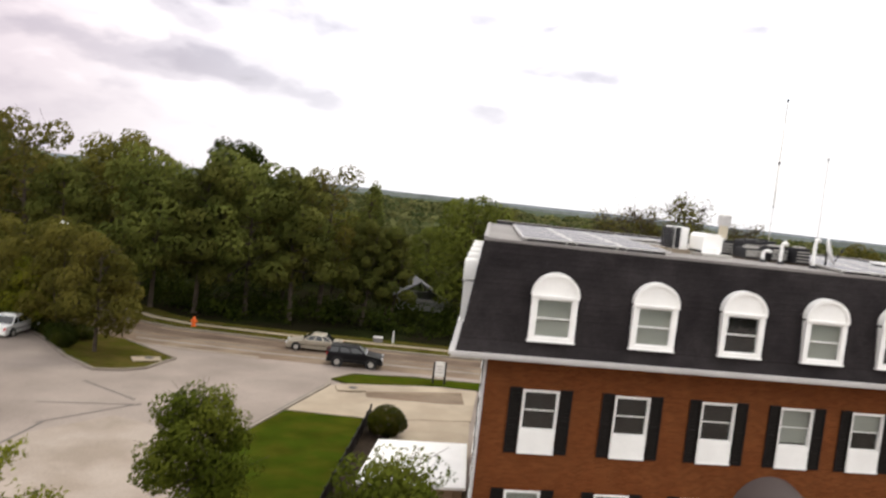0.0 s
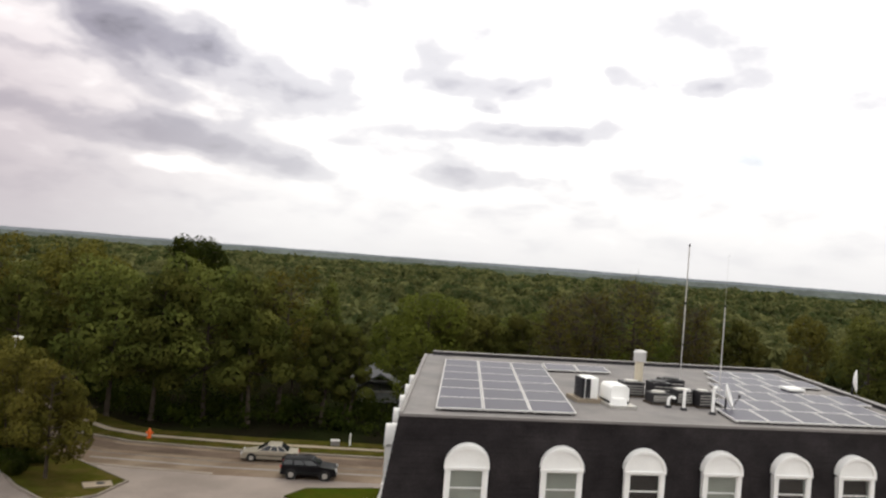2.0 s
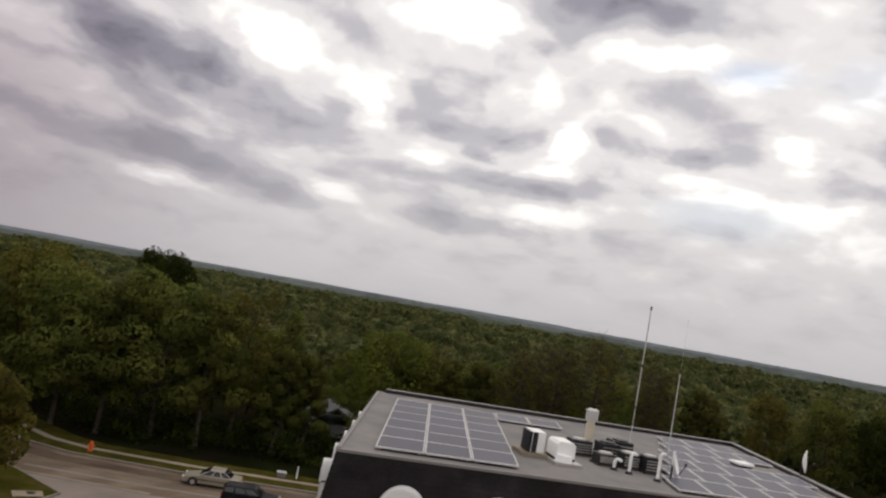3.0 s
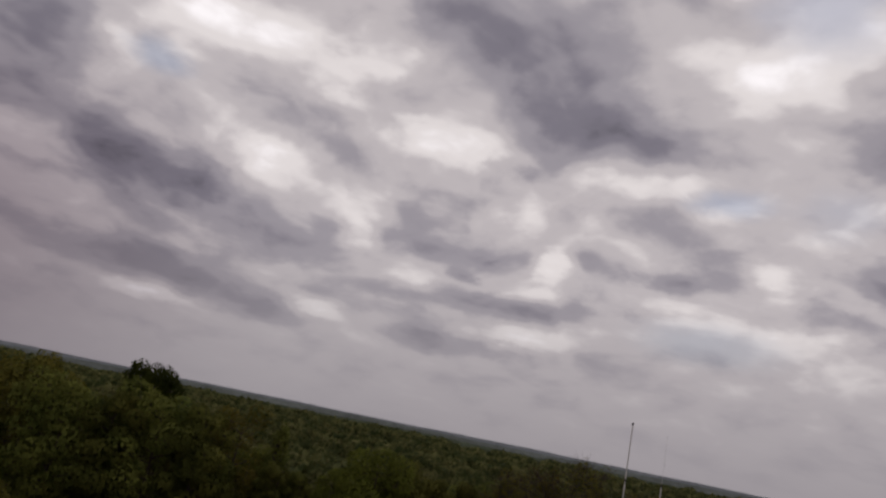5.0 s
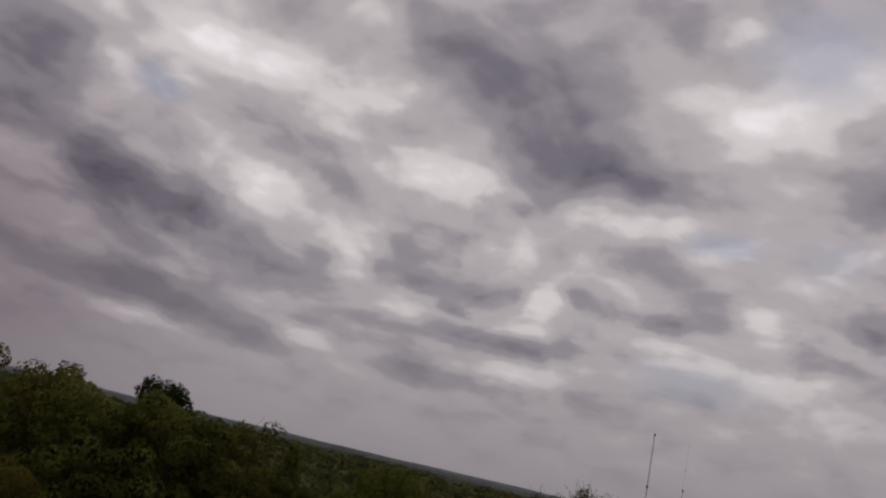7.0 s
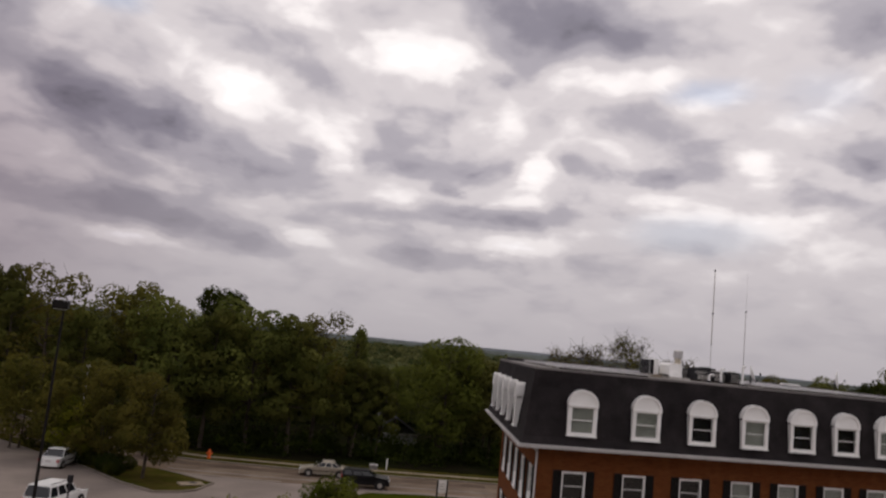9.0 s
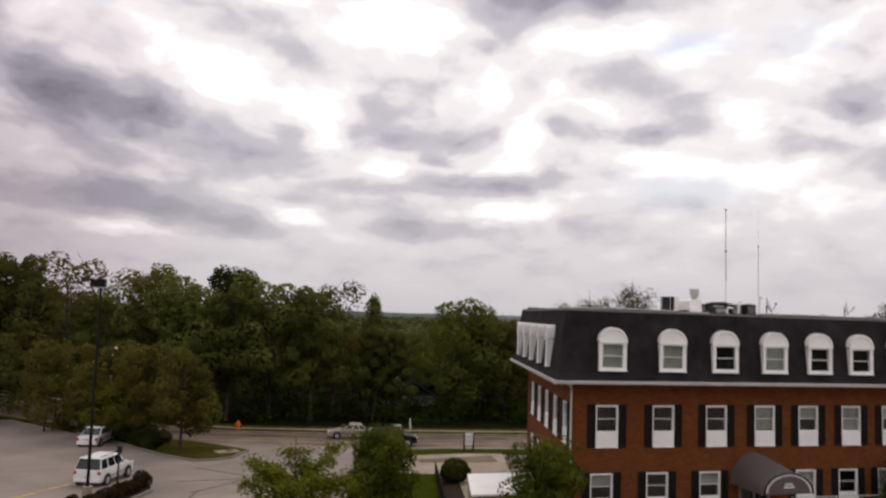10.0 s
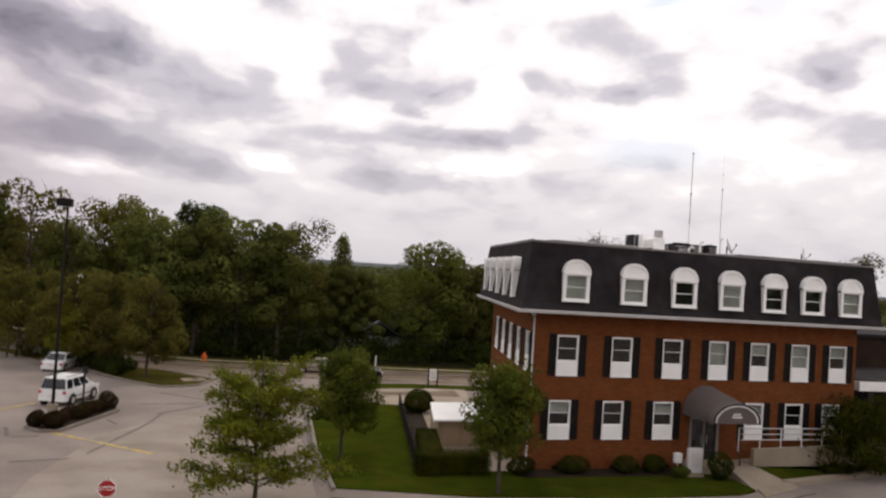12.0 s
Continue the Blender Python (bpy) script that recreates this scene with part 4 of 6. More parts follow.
def rooftop_units():
    ob = thing("condenser_unit", "dark louvred condenser with white casing on a kerb", "air conditioner", "rooftop machines", at=(7.25, 3.4, TOP))
    bm = bmesh.new()
    put_box(bm, -0.5, 0.65, -0.6, 0.65, 0, 0.14)
    part("base_kerb", bm, CONCRETE, ob)
    bm = bmesh.new()
    put_box(bm, -0.15, 0.4, -0.42, 0.42, 0.14, 0.95)
    part("casing", bm, WHITE, ob, bevel=0.03)
    for k in range(9):
        bm = bmesh.new()
        put_box(bm, -0.27, -0.15, -0.42, 0.42, 0.17 + k * 0.085, 0.235 + k * 0.085)
        part("louvre", bm, DARK_METAL, ob)
    for k in range(2):
        bm = bmesh.new()
        put_box(bm, -0.12 + k * 0.105, -0.04 + k * 0.105, -0.48, -0.42, 0.17, 0.92)
        part("fin", bm, DARK_METAL, ob)
    ob = thing("ventilation_unit", "white rounded sheet-metal ventilation unit on a tray", "ventilator", "rooftop machines", at=(8.25, 2.75, TOP))
    bm = bmesh.new()
    prof = [(-0.36, 0.2), (-0.36, 0.7), (-0.26, 0.82), (0.28, 0.82), (0.4, 0.7), (0.4, 0.2)]
    a = [bm.verts.new((x, -0.45, z)) for x, z in prof]
    b = [bm.verts.new((x, 0.6, z)) for x, z in prof]
    bm.faces.new(a)
    bm.faces.new(b[::-1])
    for k in range(6):
        j = (k + 1) % 6
        bm.faces.new((a[k], b[k], b[j], a[j]))
    part("hood", bm, WHITE, ob, bevel=0.02)
    bm = bmesh.new()
    put_tube(bm, (-0.1, -0.62, 0.12), (-0.1, -0.62, 0.36), 0.34, 0.27, 18)
    part("fan_cowl", bm, WHITE, ob)
    bm = bmesh.new()
    put_box(bm, -0.55, 0.55, -0.95, 0.7, 0, 0.12)
    part("tray", bm, GALV, ob)
    bm = bmesh.new()
    put_box(bm, -0.4, 0.45, -0.4, 0.55, 0.12, 0.2)
    part("plinth", bm, DARK_METAL, ob)

    ob = thing("vent_stack", "cream flue pipe with a pale square cap", "flue", at=(11.45, 7.5, TOP))
    bm = bmesh.new()
    put_tube(bm, (0, 0, 0), (0, 0, 1.35), 0.19, seg=16)
    part("pipe", bm, CREAM, ob)
    bm = bmesh.new()
    put_tube(bm, (0, 0, 0), (0, 0, 0.16), 0.38, 0.27, 16)
    part("flashing", bm, GALV, ob)
    bm = bmesh.new()
    put_tube(bm, (0, 0, 1.16), (0, 0, 1.58), 0.28, seg=16)
    put_tube(bm, (0, 0, 1.58), (0, 0, 1.66), 0.31, 0.2, 16)
    part("cap", bm, FASCIA, ob, "pale metal cap")

    boxes = [(9.9, 4.9, 0.9, 0.7, 0.62), (11.0, 4.6, 0.8, 0.8, 0.7), (11.9, 5.3, 0.9, 0.8, 0.75), (10.4, 3.4, 0.8, 0.7, 0.45), (12.5, 6.6, 0.9, 0.8, 0.5), (11.4, 3.4, 0.7, 0.7, 0.6), (12.1, 3.0, 0.55, 0.6, 0.65)]
    for x, y, w, d, h in boxes:
        ob = thing("condenser_unit", "small dark grey condenser with a fan grille on the roof", "air conditioner", "rooftop machines", at=(x, y, TOP))
        bm = bmesh.new()
        put_box(bm, -w / 2, w / 2, -d / 2, d / 2, 0.06, h)
        part("casing", bm, DARK_METAL, ob, bevel=0.02)
        bm = bmesh.new()
        put_tube(bm, (0, 0, h), (0, 0, h + 0.05), min(w, d) * 0.4, seg=14)
        part("fan_grille", bm, GALV if h < 0.7 else DARK_METAL, ob)
        bm = bmesh.new()
        put_box(bm, -w / 2 - 0.05, w / 2 + 0.05, -d / 2 - 0.05, d / 2 + 0.05, 0, 0.06)
        part("skid", bm, BARK, ob)
        for k in range(4):
            bm = bmesh.new()
            put_box(bm, -w / 2 + 0.04, w / 2 - 0.04, -d / 2 - 0.012, -d / 2, 0.14 + k * (h - 0.2) / 4, 0.18 + k * (h - 0.2) / 4)
            part("slat", bm, GALV, ob)
    for x, y, h, turn in ((10.9, 2.2, 0.75, 0.3), (11.75, 1.55, 1.0, 0.5), (10.45, 2.6, 0.4, -0.6)):
        ob = thing("gooseneck_pipe", "white bent gooseneck vent pipe on the roof", "vent pipe", "gooseneck pipes", at=(x, y, TOP))
        bm = bmesh.new()
        line = [Vector((0, 0, 0)), Vector((0, 0, h - 0.1))] + [Vector(((0.14 - 0.14 * math.cos(s)) * math.cos(turn), (0.14 - 0.14 * math.cos(s)) * math.sin(turn), h - 0.1 + 0.14 * math.sin(s))) for s in (0.5, 1.0, 1.57, 2.1, 2.6)]
        for p, q in zip(line, line[1:]):
            put_tube(bm, p, q, 0.06, seg=10)
        part("pipe", bm, WHITE, ob)
        bm = bmesh.new()
        put_tube(bm, (0, 0, 0), (0, 0, 0.1), 0.16, 0.1, 12)
        part("flashing", bm, DARK_METAL, ob)


rooftop_units()


def dish(x, y, size, turn, tilt, stand, label):
    ob = thing("satellite_dish", label, "satellite dish", at=(x, y, TOP))
    bm = bmesh.new()
    rows = []
    m = Matrix.Translation((0, 0, stand)) @ Matrix.Rotation(turn, 4, "Z") @ Matrix.Rotation(tilt, 4, "X")
    for r in range(5):
        rr = size * r / 4
        rows.append([bm.verts.new(m @ Vector((rr * math.cos(2 * math.pi * k / 20), rr * math.sin(2 * math.pi * k / 20), 0.28 * size * (r / 4) ** 2))) for k in range(20)])
    for a, b in zip(rows, rows[1:]):
        for k in range(20):
            bm.faces.new((a[k], a[(k + 1) % 20], b[(k + 1) % 20], b[k]))
    bmesh.ops.remove_doubles(bm, verts=bm.verts, dist=0.0005)
    bmesh.ops.solidify(bm, geom=bm.faces[:], thickness=0.02)
    part("reflector", bm, WHITE, ob)
    bm = bmesh.new()
    put_tube(bm, (0, 0, 0), (0, 0, stand), 0.04, seg=8)
    put_tube(bm, (0, 0, 0), (0, 0, 0.05), 0.3, seg=12)
    part("stand", bm, DARK_METAL, ob)
    bm = bmesh.new()
    tip = m @ Vector((0, -size * 0.2, size * 0.95))
    put_tube(bm, m @ Vector((0, -size * 0.9, 0.2 * size)), tip, 0.02, seg=6)
    put_tube(bm, tip, tip + Vector((0, 0, 0.1)), 0.05, seg=8)
    part("feed_arm", bm, DARK_METAL, ob)


dish(12.55, 2.0, 0.5, radians(55), radians(72), 0.62, "grey satellite dish turned on edge among the pipes")
dish(22.1, 6.9, 0.55, radians(49), radians(87), 0.85, "white satellite dish seen on edge at the parapet")


def mast(x, y, heights, label):
    ob = thing("antenna_mast", label, "antenna", "antenna masts", at=(x, y, TOP))
    z = 0
    for k, (h, r) in enumerate(heights):
        bm = bmesh.new()
        put_tube(bm, (0, 0, z), (0, 0, h), r, r * 0.9, 8)
        part("tube" if k < len(heights) - 1 else "whip", bm, GALV if k else FASCIA, ob)
        bm = bmesh.new()
        put_tube(bm, (0, 0, h - 0.06), (0, 0, h + 0.06), r * 1.5, seg=8)
        part("joint", bm, DARK_METAL, ob)
        z = h
    bm = bmesh.new()
    put_box(bm, -0.2, 0.2, -0.2, 0.2, 0, 0.06)
    part("foot", bm, DARK_METAL, ob)


mast(12.87, 6.3, ((2.2, 0.02), (4.0, 0.035), (6.6, 0.03)), "slim pale antenna mast on the flat roof")
mast(13.2, 3.6, ((4.1, 0.022), (5.0, 0.005), (6.2, 0.003)), "slim pale antenna mast with a thin whip")
ob = thing("roof_vent", "low pale roof vent between the solar panels", "vent", at=(*lean(17.7, 7.5, TOP)[:2], TOP))
bm = bmesh.new()
put_box(bm, -0.35, 0.35, -0.35, 0.35, 0, 0.18)
part("kerb", bm, DARK_METAL, ob)
bm = bmesh.new()
put_box(bm, -0.42, 0.42, -0.42, 0.42, 0.18, 0.3)
part("hood", bm, WHITE, ob, bevel=0.03)

# ---- round the entrance ----
bm = bmesh.new()
put_prism(bm, [(12.5, -1.3), (20.5, -1.3), (20.5, -1.05), (12.5, -1.05)], -0.3, lambda x, y: 1.42 + 0.03 * (x - 12))
structure("wall_ramp", bm, CONCRETE, "pale concrete wall of the entrance ramp", "ramp wall", 0.02)
bm = bmesh.new()
put_prism(bm, [(12.5, -1.05), (20.5, -1.05), (20.5, -0.02), (12.5, -0.02)], -0.3, lambda x, y: 0.56 + 0.07 * (x - 12.5))
structure("floor", bm, CONCRETE, "concrete entrance ramp beside the brick wall", "ramp")
ob = thing("ramp_railing", "white metal railing along the entrance ramp", "railing")
for k in range(6):
    bm = bmesh.new()
    put_tube(bm, (11.6 + k * 1.35, -1.17, 1.3 + 0.045 * k), (11.6 + k * 1.35, -1.17, 2.5), 0.025, seg=8)
    part("post", bm, WHITE, ob)
for z in (1.9, 2.2, 2.5):
    bm = bmesh.new()
    put_tube(bm, (11.6, -1.17, z), (18.35, -1.17, z), 0.03, seg=8)
    part("rail", bm, FASCIA, ob)
ob = thing("board_sign", "blank pale board sign on a plinth before the entrance", "sign", at=(8.55, -1.75, 0.12))
bm = bmesh.new()
put_box(bm, -0.42, 0.42, -0.09, 0.09, 0.25, 1.5)
part("board", bm, FASCIA, ob, bevel=0.02)
bm = bmesh.new()
put_box(bm, -0.5, 0.5, -0.16, 0.16, 0, 0.25)
part("plinth", bm, CONCRETE, ob, bevel=0.02)
for k in range(4):
    bm = bmesh.new()
    put_box(bm, -0.28, 0.28 - 0.1 * (k % 2), -0.1, -0.09, 0.6 + k * 0.18, 0.66 + k * 0.18)
    part("lettering_bar", bm, GALV, ob)
ob = thing("utility_box", "small white utility box on a post by the wall", "utility box", at=(8.0, -1.1, 0.15))
bm = bmesh.new()
put_box(bm, -0.2, 0.2, -0.12, 0.12, 0.55, 1.05)
part("box", bm, WHITE, ob, bevel=0.02)
bm = bmesh.new()
put_tube(bm, (0, 0, 0), (0, 0, 0.55), 0.04, seg=8)
part("post", bm, GALV, ob)


def wing():
    """The neighbour: a low flat canopy with a white fascia before a brown wall."""
    ob = thing("carport", "dark carport with a broad white fascia", "carport")
    bm = bmesh.new()
    put_box(bm, 21.5, 33, 0.9, 8, 4.3, 4.86)
    part("fascia", bm, WHITE, ob, bevel=0.02)
    bm = bmesh.new()
    put_box(bm, 21.6, 32.9, 1.0, 7.9, 4.86, 4.92)
    part("roof", bm, SHINGLE, ob)
    for x, y in ((22.6, 1.3), (22.6, 7.5), (28, 1.3), (32.5, 1.3), (32.5, 7.5)):
        bm = bmesh.new()
        put_box(bm, x - 0.2, x + 0.2, y - 0.2, y + 0.2, -0.5, 4.3)
        part("pillar", bm, DARK_METAL, ob)
    ob = thing("annex", "low dark brown brick annex behind the carport", "building")
    bm = bmesh.new()
    put_box(bm, 23.5, 44, 8.2, 20, -1.0, 7.0)
    part("wall", bm, BROWN_BRICK, ob)
    bm = bmesh.new()
    put_box(bm, 23.3, 44.2, 8.0, 20.2, 7.0, 7.25)
    part("roof", bm, SHINGLE, ob, bevel=0.03)
    # A black sheet on the wall stands for the shade under the carport.
    bm = bmesh.new()
    put_box(bm, 23.6, 33, 8.14, 8.2, -0.4, 4.2)
    part("doorway", bm, BLACK_PAINT, ob)


wing()


# ---- the yard ----
def shed():
    ob = thing("shed", "low tan shed with a flat white roof against the building", "shed")
    plan = [(-3.0, 5.8), (0.95, 5.85), (1.75, 10.3), (-2.2, 10.2)]
    bm = bmesh.new()
    put_prism(bm, plan, -0.5, 1.38)
    part("wall", bm, TAN, ob)
    bm = bmesh.new()
    put_prism(bm, [(-3.45, 5.3), (0.98, 5.35), (2.0, 10.75), (-2.15, 10.65)], 1.38, lambda x, y: 1.5)
    part("roof", bm, WHITE, ob, "flat white roof", bevel=0.02)
    for k in range(7):
        bm = bmesh.new()
        put_box(bm, -2.85 + k * 0.56, -2.79 + k * 0.56, 5.76, 5.8, -0.3, 1.42)
        part("batten", bm, TAN, ob)
    bm = bmesh.new()
    put_box(bm, -1.6, -0.7, 5.74, 5.79, -0.1, 1.35)
    part("door", bm, TAN, ob)


shed()


def fence():
    ob = thing("low_fence", "low black picket fence along the lawn", "fence")
    a, b = Vector((-5.75, -0.2)), Vector((-1.85, 20.1))
    d = (b - a)
    n = 12
    turn = math.atan2(d.y, d.x)
    bm = bmesh.new()
    put_box(bm, -0.045, 0.045, -0.045, 0.045, 0, 0.92)
    first = None
    for k in range(n + 1):
        p = a.lerp(b, k / n)
        if not first:
            first = part("post", bm, BLACK_PAINT, ob)
            o = first
        else:
            o = part("post", first.data, BLACK_PAINT, ob)
        o.location, o.rotation_euler = (p.x, p.y, ground_z(p.x, p.y) + 0.08), (0, 0, turn)
    for z in (0.25, 0.75):
        bm = bmesh.new()
        q = [(a.x, a.y, ground_z(a.x, a.y) + 0.1 + z), (b.x, b.y, ground_z(b.x, b.y) + 0.1 + z)]
        put_tube(bm, q[0], q[1], 0.03, seg=6)
        part("rail", bm, BLACK_PAINT, ob)
    bm = bmesh.new()
    put_box(bm, -0.05, 0.05, -0.012, 0.012, 0.06, 0.85)
    mesh = finish(bm, BLACK_PAINT, "picket")
    m = 150
    for k in range(m):
        p = a.lerp(b, (k + 0.5) / m)
        o = part("picket", mesh, BLACK_PAINT, ob)
        o.location, o.rotation_euler = (p.x, p.y, ground_z(p.x, p.y) + 0.08), (0, 0, turn)


fence()



# ---- along the road and in the lot ----
ob = thing("fire_hydrant", "orange fire hydrant on the grass verge", "fire hydrant", at=(-16.3, 47.0, ground_z(-16.3, 47.0) + 0.1))
bm = bmesh.new()
put_tube(bm, (0, 0, 0), (0, 0, 0.12), 0.22, seg=12)
put_tube(bm, (0, 0, 0.12), (0, 0, 0.7), 0.15, seg=12)
put_tube(bm, (0, 0, 0.7), (0, 0, 0.9), 0.18, 0.05, 12)
part("barrel", bm, ORANGE, ob)
for s in (-1, 1):
    bm = bmesh.new()
    put_tube(bm, (s * 0.1, 0, 0.5), (s * 0.3, 0, 0.5), 0.09, seg=10)
    part("outlet", bm, ORANGE, ob)

ob = thing("utility_cabinet", "pale utility cabinet at the edge of the wood", "cabinet", at=(0.3, 46.6, ground_z(0.3, 46.6)))
bm = bmesh.new()
put_box(bm, -0.4, 0.4, -0.3, 0.3, 0, 0.5)
part("body", bm, COPING, ob, bevel=0.04)
bm = bmesh.new()
put_box(bm, -0.43, 0.43, -0.33, 0.33, 0.5, 0.56)
part("lid", bm, FASCIA, ob, bevel=0.02)
ob = thing("marker_post", "short white marker post at the edge of the wood", "post", at=(1.7, 46.7, ground_z(1.7, 46.7)))
bm = bmesh.new()
put_tube(bm, (0, 0, 0), (0, 0, 1.15), 0.07, 0.06, 10)
part("shaft", bm, WHITE, ob)
bm = bmesh.new()
put_tube(bm, (0, 0, 1.15), (0, 0, 1.22), 0.08, 0.03, 10)
part("cap", bm, WHITE, ob)

ob = thing("yard_sign", "white board sign between dark posts beside the road", "sign", at=(3.7, 30.7, ground_z(3.7, 30.7) + 0.1))
for s in (-0.42, 0.42):
    bm = bmesh.new()
    put_box(bm, s - 0.06, s + 0.06, -0.06, 0.06, 0, 1.6)
    part("post", bm, DARK_METAL, ob)
bm = bmesh.new()
put_box(bm, -0.36, 0.36, -0.03, 0.03, 0.55, 1.6)
part("board", bm, WHITE, ob, bevel=0.01)
for k, w in enumerate((0.5, 0.4, 0.46)):
    bm = bmesh.new()
    put_box(bm, -w / 2, w / 2, -0.036, -0.03, 0.8 + 0.22 * k, 0.88 + 0.22 * k)
    part("lettering_bar", bm, GALV, ob)


def lot_lamp():
    ob = thing("street_lamp", "dark steel parking lot lamp with a flat head", "street lamp", at=(-24.4, 14.4, ground_z(-24.4, 14.4) + 0.12))
    bm = bmesh.new()
    put_tube(bm, (0, 0, 0), (0, 0, 12.6), 0.1, 0.06, 12)
    part("pole", bm, BLACK_PAINT, ob)
    bm = bmesh.new()
    put_tube(bm, (0, 0, 0), (0, 0, 0.7), 0.3, seg=16)
    part("footing", bm, CONCRETE, ob, "round concrete footing")
    bm = bmesh.new()
    put_box(bm, -0.6, 0.25, -0.3, 0.3, 12.45, 12.95)
    part("lamp_head", bm, BLACK_PAINT, ob, bevel=0.05)
    bm = bmesh.new()
    put_box(bm, -0.5, 0.1, -0.22, 0.22, 12.42, 12.45)
    part("lens", bm, CLEAR_LENS, ob)
    ob = thing("sign_post", "dark slim post on the planted island", "post", at=(-23.2, 17.4, ground_z(-23.2, 17.4)))
    bm = bmesh.new()
    put_tube(bm, (0, 0, 0), (0, 0, 2.7), 0.06, seg=8)
    part("shaft", bm, DARK_METAL, ob)
    bm = bmesh.new()
    put_box(bm, -0.16, 0.16, -0.01, 0.02, 2.25, 2.7)
    part("plate", bm, DARK_METAL, ob)
    ob = thing("street_lamp", "pale street lamp at the edge of the wood", "street lamp", at=(-29.5, 51.5, ground_z(-29.5, 51.5)))
    bm = bmesh.new()
    put_tube(bm, (0, 0, 0), (0, 0, 7.9), 0.09, 0.06, 10)
    part("pole", bm, FASCIA, ob)
    bm = bmesh.new()
    put_box(bm, -0.25, 0.6, -0.22, 0.22, 7.9, 8.2)
    part("lamp_head", bm, WHITE, ob, bevel=0.06)


lot_lamp()


def stop_sign():
    ob = thing("stop_sign", "red octagonal stop sign with a white rim on a post", "road sign", at=(-18.45, -9.2, ground_z(-18.45, -9.2)))
    ob.rotation_euler = (0, 0, radians(-8))

    def octagon(bm, r, y0, y1):
        pts = [(r * math.cos(math.pi / 8 + k * math.pi / 4), r * math.sin(math.pi / 8 + k * math.pi / 4)) for k in range(8)]
        a = [bm.verts.new((x, y0, 1.95 + z)) for x, z in pts]
        b = [bm.verts.new((x, y1, 1.95 + z)) for x, z in pts]
        bm.faces.new(a)
        bm.faces.new(b[::-1])
        for k in range(8):
            bm.faces.new((a[k], b[k], b[(k + 1) % 8], a[(k + 1) % 8]))
    bm = bmesh.new()
    octagon(bm, 0.30, -0.01, 0.0)
    part("rim", bm, WHITE, ob)
    bm = bmesh.new()
    octagon(bm, 0.278, -0.016, -0.01)
    part("face", bm, RED, ob, "red face")
    bm = bmesh.new()
    put_tube(bm, (0, 0.04, -0.1), (0, 0.04, 2.3), 0.035, seg=8)
    part("post", bm, GALV, ob)
    text = bpy.data.curves.new("lettering", "FONT")
    text.body, text.size, text.align_x, text.align_y, text.extrude = "STOP", 0.21, "CENTER", "CENTER", 0.002
    text.materials.append(WHITE)
    word = new("lettering", text)
    word.parent = ob
    word.location, word.rotation_euler = (0, -0.02, 1.95), (radians(90), 0, 0)


stop_sign()


def island_bed():
    plan = [(-25.0, 10.8), (-24.2, 9.8), (-23.2, 9.8), (-21.0, 16.6), (-21.2, 18.0), (-22.3, 18.2)]
    structure("ground", slab(plan, 0.13), MULCH, "mulched parking island with low shrubs", "planting bed")
    structure("trim", strip([*plan, plan[0]], 0.18, 0.16), KERB, "concrete kerb round the planted island", "kerb")


island_bed()


# ---- vehicles ----
def wheel(ob, x, y, r):
    bm = bmesh.new()
    s = 1 if y > 0 else -1
    put_tube(bm, (x, y - 0.11, r), (x, y + 0.11, r), r, seg=20)
    w = part("wheel", bm, RUBBER, ob, bevel=0.02)
    bm = bmesh.new()
    put_tube(bm, (x, y + s * 0.08, r), (x, y + s * 0.12, r), r * 0.62, r * 0.55, 14)
    part("rim", bm, GALV, w, "pale alloy rim")


